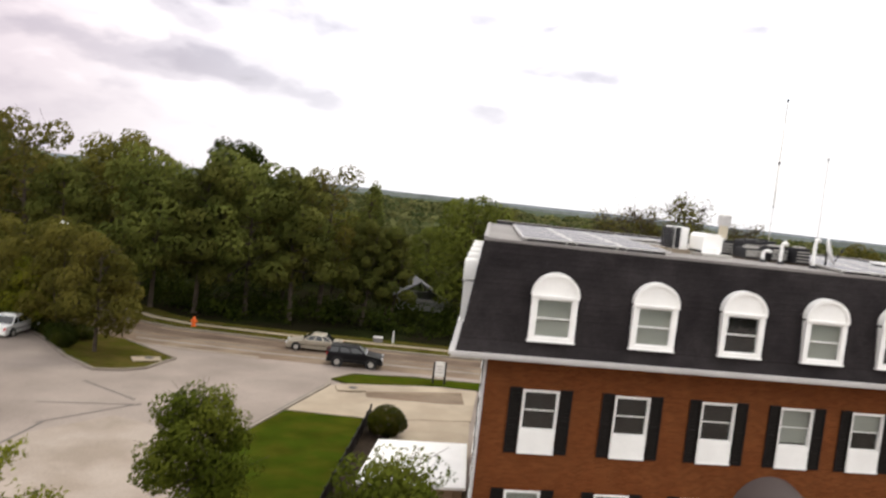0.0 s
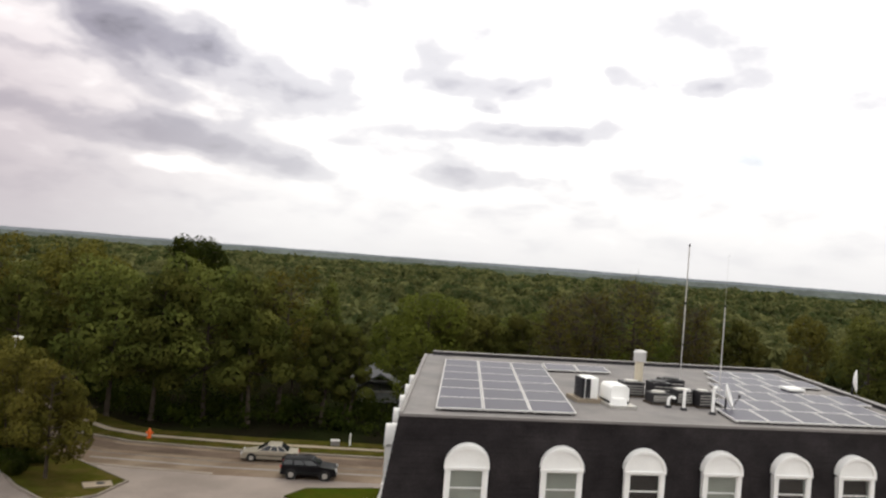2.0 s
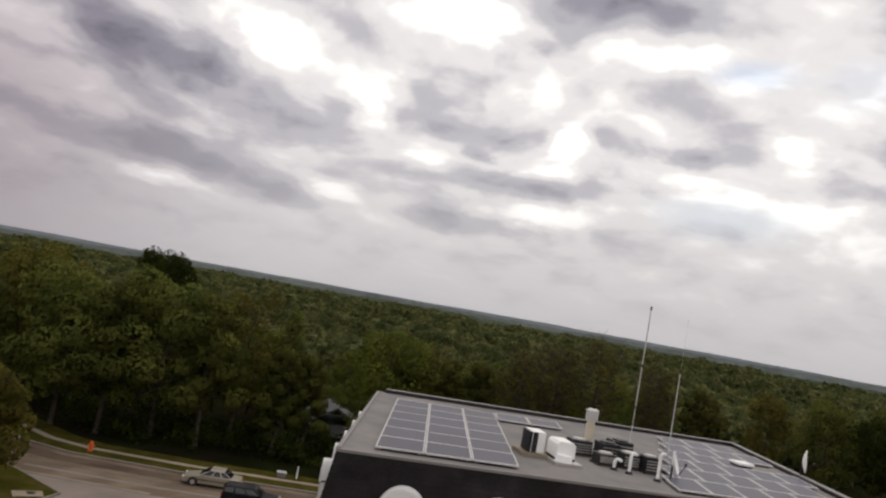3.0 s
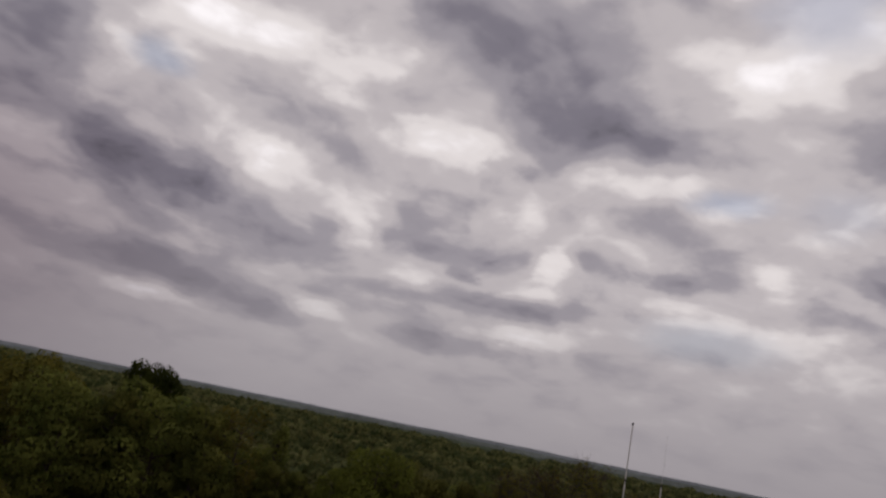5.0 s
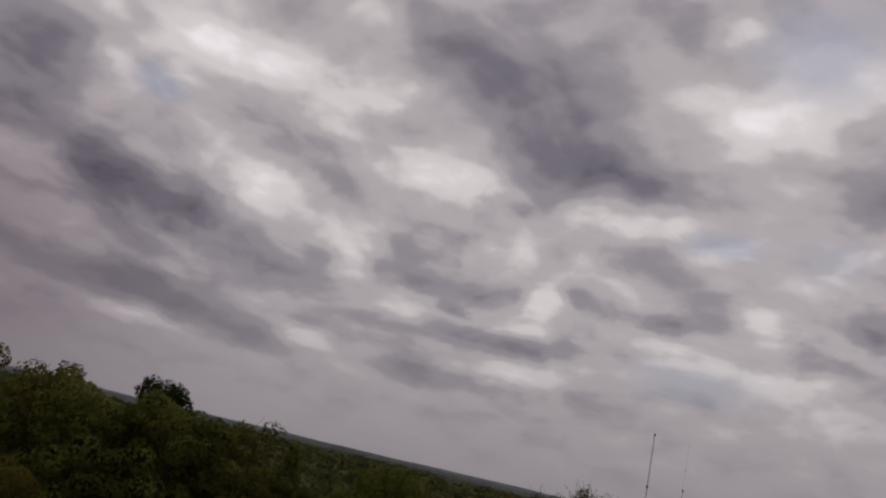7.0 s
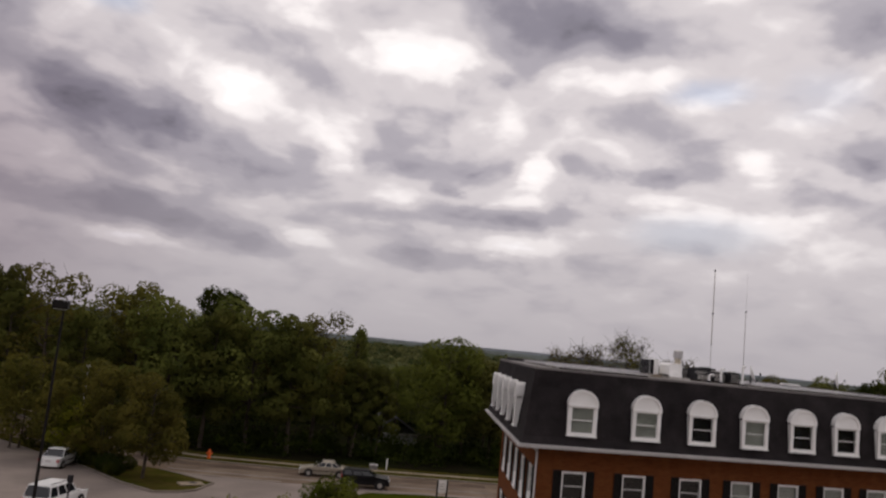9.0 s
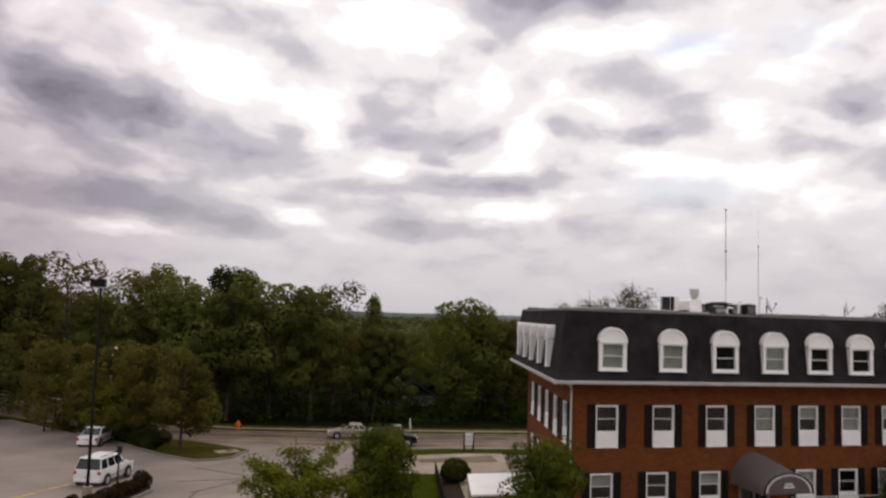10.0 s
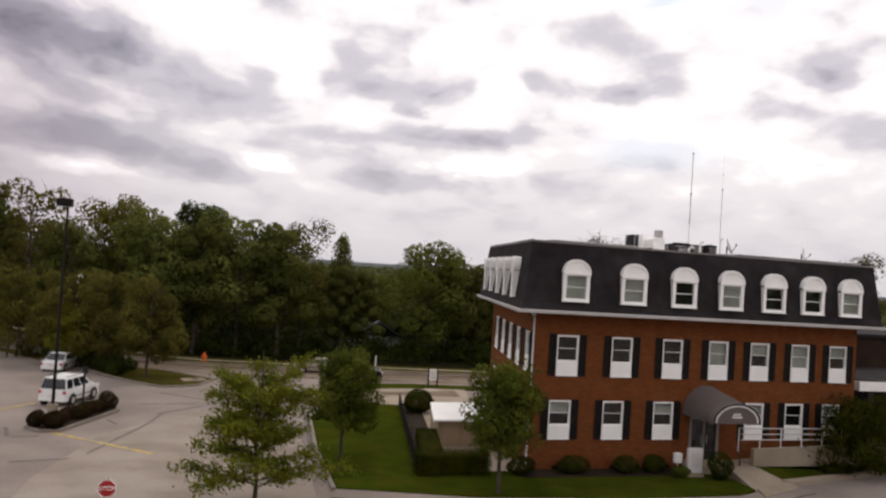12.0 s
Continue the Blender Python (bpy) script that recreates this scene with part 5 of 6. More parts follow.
def vehicle(name, label, x, y, heading, long, wide, tall, paint, sedan, group):
    """Nose towards +x. A shaped body, a tapered cabin with dark glass, wheels, lamps and bumpers."""
    ob = thing(name, label, "car", group, at=(x, y, ground_z(x, y) + 0.01))
    ob.rotation_euler = (0, 0, heading)
    h, w, r = long / 2, wide / 2, 0.33 if sedan else 0.38
    belt = 0.92 if sedan else 1.1
    lift = 0.24 if sedan else 0.34
    if sedan:
        side = [(-h, 0.45), (-h + 0.05, belt - 0.02), (-h + 0.9, belt + 0.03), (h - 1.35, belt), (h - 0.25, belt - 0.18), (h, 0.62), (h - 0.03, lift), (-h + 0.05, lift)]
        cabin = [(-h + 0.75, belt), (-h + 1.45, tall), (h - 2.15, tall), (h - 1.25, belt)]
    else:
        side = [(-h, 0.5), (-h + 0.04, belt), (h - 1.3, belt), (h - 0.15, belt - 0.14), (h, 0.75), (h - 0.03, lift), (-h + 0.05, lift)]
        cabin = [(-h + 0.06, belt), (-h + 0.28, tall), (h - 1.95, tall), (h - 1.2, belt)]
    bm = bmesh.new()

    def loft(shape, widths):
        rows = [[bm.verts.new((px, s * wd, pz)) for (px, pz), wd in zip(shape, widths)] for s in (-1, 1)]
        bm.faces.new(rows[0])
        bm.faces.new(rows[1][::-1])
        for k in range(len(shape)):
            j = (k + 1) % len(shape)
            bm.faces.new((rows[0][k], rows[1][k], rows[1][j], rows[0][j]))
    loft(side, [w * (0.94 if abs(px) > h - 0.1 else 1.0) for px, _ in side])
    part("body", bm, paint, ob, bevel=0.05)
    bm = bmesh.new()
    loft(cabin, [w * 0.93, w * 0.76, w * 0.76, w * 0.93])
    part("cabin", bm, paint, ob, bevel=0.04)
    (x0, z0), (x1, z1), (x2, z2), (x3, z3) = cabin

    def glass(name2, quads):
        bm = bmesh.new()
        bm.faces.new([bm.verts.new(q) for q in quads])
        bmesh.ops.recalc_face_normals(bm, faces=bm.faces)
        bmesh.ops.solidify(bm, geom=bm.faces[:], thickness=0.012)
        part(name2, bm, CAR_GLASS, ob, "dark tinted glass")

    def edge(t, u, wide_at, s):
        """A point on the cabin's side: t up it, u along it."""
        lo, hi = x0 + (x3 - x0) * u, x1 + (x2 - x1) * u
        return (lo + (hi - lo) * t, s * (w * (0.93 - 0.17 * t) + 0.014), z0 + (z1 - z0) * t)
    for s in (-1, 1):
        for u0, u1 in ((0.04, 0.28), (0.33, 0.6), (0.64, 0.94)):
            glass("side_window", [edge(0.1, u0, w, s), edge(0.1, u1, w, s), edge(0.84, u1, w, s), edge(0.84, u0, w, s)])
    for a, b, off in (((x0, z0), (x1, z1), -0.014), ((x3, z3), (x2, z2), 0.014)):
        pts = []
        for t, s in ((0.06, -1), (0.06, 1), (0.9, 1), (0.9, -1)):
            pts.append((a[0] + (b[0] - a[0]) * t + off, s * w * (0.93 - 0.17 * t) * 0.94, a[1] + (b[1] - a[1]) * t + 0.012))
        glass("windscreen" if off > 0 else "rear_window", pts)
    for px in (-h + 0.85, h - 0.85):
        for s in (-1, 1):
            bm = bmesh.new()
            put_tube(bm, (px, s * (w - 0.02), r), (px, s * (w + 0.012), r), r + 0.07, seg=20)
            part("wheel_arch", bm, TRIM, ob)
            wheel(ob, px, s * (w - 0.07), r)
    for px, z, mat, name2 in ((-h, 0.72 if sedan else 0.95, TAIL_RED, "tail_light"), (h - 0.07, 0.66 if sedan else 0.85, CLEAR_LENS, "headlight")):
        for s in (-1, 1):
            bm = bmesh.new()
            put_box(bm, px - 0.02, px + 0.12, s * w * 0.84 - 0.09, s * w * 0.84 + 0.09, z - 0.1, z + 0.1)
            part(name2, bm, mat, ob, bevel=0.02)
    for px in (-h - 0.03, h - 0.06):
        bm = bmesh.new()
        put_box(bm, px, px + 0.1, -w * 0.88, w * 0.88, lift + 0.02, lift + 0.2)
        part("bumper", bm, paint, ob, bevel=0.03)
    bm = bmesh.new()
    put_box(bm, -h - 0.02, -h + 0.02, -0.24, 0.24, 0.62, 0.74)
    part("number_plate", bm, FASCIA, ob)
    for s in (-1, 1):
        bm = bmesh.new()
        put_box(bm, x3 - 0.32, x3 - 0.16, s * (w + 0.1) - 0.09, s * (w + 0.1) + 0.09, belt + 0.02, belt + 0.17)
        part("wing_mirror", bm, paint, ob, bevel=0.03)
        bm = bmesh.new()
        put_box(bm, -h + 0.9, h - 1.0, s * w - 0.012 - 0.006, s * w + 0.012, 0.55, 0.6)
        part("side_moulding", bm, TRIM, ob)
        if not sedan:
            bm = bmesh.new()
            put_tube(bm, (x1 + 0.15, s * w * 0.66, tall + 0.05), (x2 - 0.1, s * w * 0.66, tall + 0.05), 0.022, seg=6)
            part("roof_rail", bm, TRIM, ob)
    return ob


CARS = "cars in the lot and on the road"
vehicle("sport_utility_car", "white sport utility car parked beside the island", -24.5, 20.5, radians(72), 4.5, 1.9, 1.85, CAR_WHITE, False, CARS)
vehicle("saloon_car", "white saloon car parked before the trees", -28.2, 38.2, radians(80), 4.5, 1.8, 1.5, CAR_WHITE, True, CARS)
vehicle("sport_utility_car", "black sport utility car on the road", -2.25, 35.4, radians(-6), 4.3, 1.8, 1.55, CAR_DARK, False, CARS)
vehicle("saloon_car", "champagne coloured saloon car on the road", -5.4, 40.6, radians(174), 4.6, 1.78, 1.42, CAR_SILVER, True, CARS)


def house_in_wood():
    ob = thing("house", "small grey house half hidden in the wood", "house", at=(6.6, 71, ground_z(6.6, 71) - 2.6))
    bm = bmesh.new()
    put_box(bm, -3.0, 3.5, 0, 8, -1, 4.0)
    part("wall", bm, material("grey_siding", (0.20, 0.20, 0.20), 0.8, 0.1, 1.0, 12.0, 0.1), ob)
    bm = bmesh.new()
    prof = [(-3.5, 3.85), (0.25, 6.1), (4.0, 3.85), (4.0, 4.0), (0.25, 6.3), (-3.5, 4.0)]
    a = [bm.verts.new((x, -0.5, z)) for x, z in prof]
    b = [bm.verts.new((x, 8.5, z)) for x, z in prof]
    bm.faces.new(a)
    bm.faces.new(b[::-1])
    for k in range(6):
        j = (k + 1) % 6
        bm.faces.new((a[k], b[k], b[j], a[j]))
    part("roof", bm, material("grey_roof_shingle", (0.10, 0.10, 0.105), 0.8, 0.12, 1.0, 12.0, 0.1), ob)
    bm = bmesh.new()
    put_prism(bm, [(-3.0, -0.06), (3.5, -0.06), (3.5, 0.0), (-3.0, 0.0)], 3.8, 4.0)
    part("gable_board", bm, GALV, ob)
    for x in (-1.8, 1.2):
        bm = bmesh.new()
        put_box(bm, x - 0.06, x + 1.06, -0.05, 0.0, 1.2, 2.7)
        w = part("window", bm, COPING, ob)
        bm = bmesh.new()
        put_box(bm, x, x + 1.0, -0.062, -0.05, 1.26, 2.64)
        part("pane", bm, CAR_GLASS, w)


house_in_wood()


# ---- trees and shrubs ----
def leaf_cloud(name, centres, sizes, mat, rng, outward, up=0.3):
    """Many small four-sided leaves or sprays, each turned its own way but facing mostly out of its bunch."""
    n = len(centres)
    outward = outward / (np.linalg.norm(outward, axis=1, keepdims=True) + 1e-6) + (0, 0, up)
    normal = rng.normal(size=(n, 3)) * 0.5 + outward
    normal /= np.linalg.norm(normal, axis=1, keepdims=True)
    side = np.cross(normal, rng.normal(size=(n, 3)))
    side /= np.linalg.norm(side, axis=1, keepdims=True)
    along = np.cross(normal, side)
    s = np.asarray(sizes).reshape(-1, 1)
    droop = normal * s * 0.18
    corners = np.stack([centres - along * s, centres + side * s * 0.55 + droop, centres + along * s, centres - side * s * 0.55 + droop], 1)
    mesh = bpy.data.meshes.new(name)
    mesh.vertices.add(4 * n)
    mesh.vertices.foreach_set("co", corners.reshape(-1).astype(np.float32))
    mesh.loops.add(4 * n)
    mesh.loops.foreach_set("vertex_index", np.arange(4 * n, dtype=np.int32))
    mesh.polygons.add(n)
    mesh.polygons.foreach_set("loop_start", np.arange(0, 4 * n, 4, dtype=np.int32))
    mesh.update(calc_edges=True)
    mesh.validate()
    mesh.materials.append(mat)
    # Soft shading over each bunch.
    soft = outward + rng.normal(size=(n, 3)) * 0.15
    soft /= np.linalg.norm(soft, axis=1, keepdims=True)
    mesh.polygons.foreach_set("use_smooth", np.ones(n, dtype=bool))
    mesh.normals_split_custom_set_from_vertices(np.repeat(soft, 4, 0).tolist())
    return mesh


def tree(name, label, height, radius, bare, leaves, leaf, mat, seed, lobes=16, group="", taper=0.5, gap=0.0, stems=1, category="tree", flat=0.8, twigs=3, twig=0.13):
    """A trunk that forks into limbs, each with its own lobe of leaves. bare: height below the crown; taper: how narrow the top is; gap: share of lobes left thin."""
    rng = np.random.default_rng(seed)
    ob = thing(name, label, category, group)
    bm = bmesh.new()
    girth = max(0.05, height * 0.016) / stems ** 0.5
    crown = height - bare
    tips = []
    for s in range(stems):
        lean_x, lean_y = (rng.normal(size=2) * (0.06 if stems == 1 else 0.2)) * height * 0.5
        base = Vector((rng.normal() * 0.25 * (stems > 1), rng.normal() * 0.25 * (stems > 1), -0.15))
        mid = Vector((lean_x * 0.35, lean_y * 0.35, bare + crown * 0.15)) + base
        top = Vector((lean_x, lean_y, height * 0.86))
        put_tube(bm, base, base + Vector((0, 0, 0.35)), girth * 1.5, girth * 1.05, 8)
        put_tube(bm, base + Vector((0, 0, 0.3)), mid, girth * 1.05, girth * 0.75, 8)
        put_tube(bm, mid, top, girth * 0.75, girth * 0.15, 7)
        tips.append((mid, top))
    centres, radii = [], []
    for k in range(lobes):
        f = (k + 0.5) / lobes
        h = bare + crown * (0.08 + 0.86 * f)
        narrow = 1 - taper * max(0, f - 0.35) / 0.65
        low = min(1, 0.62 + f * 1.6)
        reach = radius * narrow * low * rng.uniform(0.35, 0.82)
        turn = k * 2.4 + rng.uniform(-0.5, 0.5)
        c = Vector((reach * math.cos(turn), reach * math.sin(turn), h))
        mid, top = tips[k % stems]
        t = max(0.05, min(0.9, (h - mid.z) / max(top.z - mid.z, 0.1) - 0.12))
        root = mid.lerp(top, t)
        elbow = root.lerp(c, 0.5) + Vector((0, 0, -0.06 * reach))
        put_tube(bm, root, elbow, girth * 0.42 * (1 - 0.5 * f), girth * 0.26 * (1 - 0.5 * f), 6, False)
        put_tube(bm, elbow, c, girth * 0.26 * (1 - 0.5 * f), girth * 0.08, 6, False)
        for _ in range(twigs):
            tip = c + Vector(rng.normal(size=3)) * radius * 0.22
            put_tube(bm, elbow.lerp(c, 0.6), tip, girth * twig, girth * twig * 0.4, 4, False)
        centres.append(c)
        radii.append(radius * rng.uniform(0.28, 0.46) * (0.75 + 0.25 * narrow))
    part("trunk", bm, BARK, ob)
    pts, sizes, outs = [], [], []
    share = np.array(radii) ** 2
    share = share / share.sum()
    for c, r, s in zip(centres, radii, share):
        n = int(leaves * s * (0.3 if rng.random() < gap else 1))
        d = rng.normal(size=(n, 3))
        d /= np.linalg.norm(d, axis=1, keepdims=True)
        # Smaller bunches within the lobe give the outline its bumps.
        bunch = rng.normal(size=(9, 3))
        bunch /= np.linalg.norm(bunch, axis=1, keepdims=True)
        near = (d @ bunch.T).max(1)
        rad = r * (0.62 + 0.42 * near ** 3) * rng.uniform(0.35, 1.0, n) ** 0.33
        p = d * rad[:, None] * (1.0, 1.0, flat) + np.array(c)
        pts.append(p)
        outs.append(d)
        sizes.append(leaf * rng.uniform(0.6, 1.3, n))
    part("crown", leaf_cloud("crown", np.concatenate(pts), np.concatenate(sizes), mat, rng, np.concatenate(outs)), mat, ob)
    return ob


def plant(ob, x, y, size=1.0, turn=0.0, stretch=1.0):
    ob.matrix_basis = Matrix.Translation((x, y, ground_z(x, y))) @ Matrix.Rotation(turn, 4, "Z") @ Matrix.Diagonal((size, size, size * stretch, 1))
    return ob


WOOD = "trees of the wood beyond the road"
KINDS = [
    tree("broadleaf_tree", "tall dense dark green broadleaf tree of the wood", 14, 4.6, 2.7, 8200, 0.21, LEAF_WOOD, 11, 20, WOOD),
    tree("broadleaf_tree", "tall spreading dark green broadleaf tree of the wood", 14, 5.2, 2.4, 8600, 0.21, LEAF_WOOD, 12, 22, WOOD, 0.35),
    tree("broadleaf_tree", "slim dark green broadleaf tree of the wood", 14, 3.6, 2.2, 6600, 0.20, LEAF_WOOD, 13, 18, WOOD, 0.6),
    tree("broadleaf_tree", "olive green broadleaf tree in fresh leaf", 14, 4.4, 3.0, 7000, 0.20, LEAF_OLIVE, 14, 20, WOOD, 0.45, 0.25),
    tree("broadleaf_tree", "thinly leaved pale tree of the wood", 14, 4.0, 4.0, 3000, 0.19, LEAF_OLIVE, 15, 18, WOOD, 0.4, 0.5),
    tree("broadleaf_tree", "tall dark rounded tree that overtops the wood", 20, 5.6, 9.5, 9000, 0.26, LEAF_DEEP, 16, 26, WOOD, 0.35),
    tree("conifer_tree", "narrow pointed dark green tree of the wood", 15, 2.7, 1.5, 5200, 0.18, LEAF_WOOD, 17, 44, WOOD, 0.95, 0.1, flat=1.1),
    tree("bare_tree", "tree with thin sparse foliage and grey twigs", 16, 4.0, 6.5, 4200, 0.15, LEAF_OLIVE, 18, 34, WOOD, 0.3, 0.4, twigs=22, twig=0.10),
    tree("broadleaf_tree", "rounded bright green broadleaf tree in fresh leaf", 14, 5.0, 2.2, 8200, 0.20, LEAF_SPRING, 19, 22, WOOD, 0.4),
]
# Kind, place, height of the top above the ground, width against height.
SPOTS = [
    (1, -62, 84, 17), (0, -56, 78, 16.5), (3, -50, 76, 16), (3, -47, 71, 18.8), (0, -43, 67, 18.6), (2, -40, 62, 15.6), (4, -35.5, 60, 18.4), (0, -31, 57, 13.8),
    (3, -26.3, 60, 17.6), (1, -22.3, 57, 15.8), (0, -17.8, 56, 15.5), (5, -18.0, 85.6, 19.2), (1, -13, 58, 16.5), (0, -8.3, 56, 15.7), (4, -5.4, 60, 16.4),
    (6, -0.5, 61.2, 15.6), (2, 1.8, 60, 10.5), (2, 2.2, 58.0, 10.8), (2, -0.8, 57.0, 11.2), (2, 11.6, 66, 11.6), (8, 9.8, 57, 14.8), (1, 13.4, 60, 13.6), (0, 17.6, 62, 12.6), (2, 21.5, 60, 12.8),
]
SPOTS2 = [
    (7, 28.5, 66, 15.2), (7, 33.5, 68, 16.2), (7, 38.2, 66, 18.0), (1, 26, 74, 12.5), (0, 34, 80, 12.8), (7, 47.5, 68, 15.4), (8, 44, 76, 12.5), (1, 52, 78, 12.8), (0, 60, 76, 13.2),
    (3, 69, 74, 14.2), (4, 84, 64, 18.3), (5, 61, 44, 14.2), (1, 78, 72, 14.5), (0, 95, 80, 15.0), (1, -12, 70, 13.0), (0, -27, 72, 14.5), (8, -4, 74, 11.5), (8, 13, 72, 11.0),
    (2, 20, 72, 11.0), (1, -36, 74, 15.0), (4, -29, 66, 17.0), (0, -44, 84, 15.5), (2, -15, 80, 13.0), (4, -9.5, 62, 14.4),
]


def grow_wood():
    rng = random.Random(5)
    used = set()
    for kind, x, y, h in SPOTS + SPOTS2:
        ob = KINDS[kind]
        full = 20 if kind == 5 else 15 if kind == 6 else 16 if kind == 7 else 14
        if kind in used:
            ob = copy_thing(ob, Matrix.Identity(4))
            ob.scale = (1, 1, 1)
        used.add(kind)
        plant(ob, x, y, h / full, rng.uniform(0, 6.3))
    # Denser ranks behind the front row.
    for k in range(64):
        kind = rng.choice((0, 1, 2, 3, 1, 8, 4))
        x, y = rng.uniform(-75, 125), rng.uniform(80, 150)
        ob = copy_thing(KINDS[kind], Matrix.Identity(4))
        ob.scale = (1, 1, 1)
        plant(ob, x, y, rng.uniform(0.5, 0.78), rng.uniform(0, 6.3))


grow_wood()


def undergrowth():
    """A dark tangle added at the foot of the wood for its deep shade."""
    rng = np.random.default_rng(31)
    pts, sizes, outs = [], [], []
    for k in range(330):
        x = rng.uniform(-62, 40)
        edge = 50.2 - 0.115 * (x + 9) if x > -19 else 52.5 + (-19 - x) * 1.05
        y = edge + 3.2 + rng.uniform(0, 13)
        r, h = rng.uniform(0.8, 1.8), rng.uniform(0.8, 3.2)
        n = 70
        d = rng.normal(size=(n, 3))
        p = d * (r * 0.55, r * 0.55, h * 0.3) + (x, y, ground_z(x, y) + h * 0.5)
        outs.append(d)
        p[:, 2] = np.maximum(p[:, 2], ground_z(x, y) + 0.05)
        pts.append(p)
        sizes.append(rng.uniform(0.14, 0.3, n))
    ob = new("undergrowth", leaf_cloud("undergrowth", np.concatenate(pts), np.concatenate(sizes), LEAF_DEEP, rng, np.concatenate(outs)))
    tagged(ob, "dark green tangled undergrowth added for the shade at the wood's foot", "undergrowth", kind="stuff")


undergrowth()


def far_woods():
    """Treetops to the horizon, one mass of foliage."""
    rng = np.random.default_rng(41)
    pts, sizes, outs = [], [], []
    for k in range(7600):
        r = 105 * math.exp(rng.uniform(0, 1) ** 0.9 * math.log(17))
        a = radians(rng.uniform(-48, 76))
        x, y = r * math.sin(a) - 8, r * math.cos(a) - 20
        if y < 92:
            continue
        wide = max(4.4, r * 0.0125) * rng.uniform(0.6, 1.4)
        high = rng.uniform(3, 9.5) if r < 300 else rng.uniform(4, 14)
        n = 150 if r < 260 else 60 if r < 600 else 34
        d = rng.normal(size=(n, 3))
        d /= np.linalg.norm(d, axis=1, keepdims=True)
        d[:, 2] = np.abs(d[:, 2]) * 1.0 - 0.25
        p = d * (wide, wide, min(wide * 1.3, 6.0)) * rng.uniform(0.6, 1.05, (n, 1)) + (x, y, ground_z(x, y) + high - 3)
        pts.append(p)
        outs.append(d)
        sizes.append(wide * rng.uniform(0.10, 0.22, n) * (1 if r < 260 else 1.4 if r < 600 else 2.0))
    # Unseen woods added behind the street to darken reflections and low sky light.
    for k in range(620):
        a = radians(rng.uniform(80, 310))
        r = rng.uniform(75, 125)
        x, y = r * math.sin(a) - 2, r * math.cos(a) - 22
        n = 46
        d = rng.normal(size=(n, 3))
        d /= np.linalg.norm(d, axis=1, keepdims=True)
        pts.append(d * (4.2, 4.2, 4.6) * rng.uniform(0.5, 1.0, (n, 1)) + (x, y, ground_z(x, y) + rng.uniform(3, 9)))
        outs.append(d)
        sizes.append(rng.uniform(0.7, 1.3, n))
    ob = new("far_woods", leaf_cloud("far_woods", np.concatenate(pts), np.concatenate(sizes), LEAF_FAR, rng, np.concatenate(outs), 0.5))
    tagged(ob, "endless green woodland that reaches the hazy horizon", "woodland", kind="stuff")


far_woods()

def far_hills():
    """Wooded ridges one behind the other, the farthest low and blue with painted haze."""
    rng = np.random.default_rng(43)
    for far, top, swell, crowns, mat, label in ((1750, -1.5, 3.0, 2.2, RIDGE, "distant wooded ridge with slight painted haze"), (2600, 5.0, 2.6, 1.8, FAR_RIDGE, "distant wooded ridge greyed by painted haze"), (3900, 10.5, 4.0, 1.2, HILLS, "low hills along the horizon, blued by painted haze")):
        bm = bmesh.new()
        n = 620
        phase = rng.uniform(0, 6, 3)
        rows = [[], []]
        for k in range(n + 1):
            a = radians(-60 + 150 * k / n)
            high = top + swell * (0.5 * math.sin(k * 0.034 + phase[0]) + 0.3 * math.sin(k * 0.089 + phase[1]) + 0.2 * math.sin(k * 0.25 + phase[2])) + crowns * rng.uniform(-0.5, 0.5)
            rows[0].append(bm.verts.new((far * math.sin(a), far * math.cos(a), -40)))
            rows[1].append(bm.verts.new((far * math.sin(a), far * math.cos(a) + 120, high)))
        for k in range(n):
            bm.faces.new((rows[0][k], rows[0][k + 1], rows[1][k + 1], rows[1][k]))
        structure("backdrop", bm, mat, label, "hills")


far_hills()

YOUNG = "young trees round the lot"
plant(tree("young_tree", "rounded young green tree on the lawn", 5.7, 2.2, 1.8, 15000, 0.08, LEAF_FRESH, 51, 38, YOUNG, 0.6, 0.15), -9.0, 2.6)
plant(tree("young_tree", "young green tree before the brick corner", 6.1, 2.15, 1.7, 16000, 0.08, LEAF_FRESH, 52, 36, YOUNG, 0.5, 0.2), -3.05, -4.15, 0.98)
plant(tree("young_tree", "low spreading green tree beside the ramp", 4.1, 3.3, 0.6, 14000, 0.09, LEAF_HEDGE, 54, 24, YOUNG, 0.5, 0.15), 19.4, -2.0)


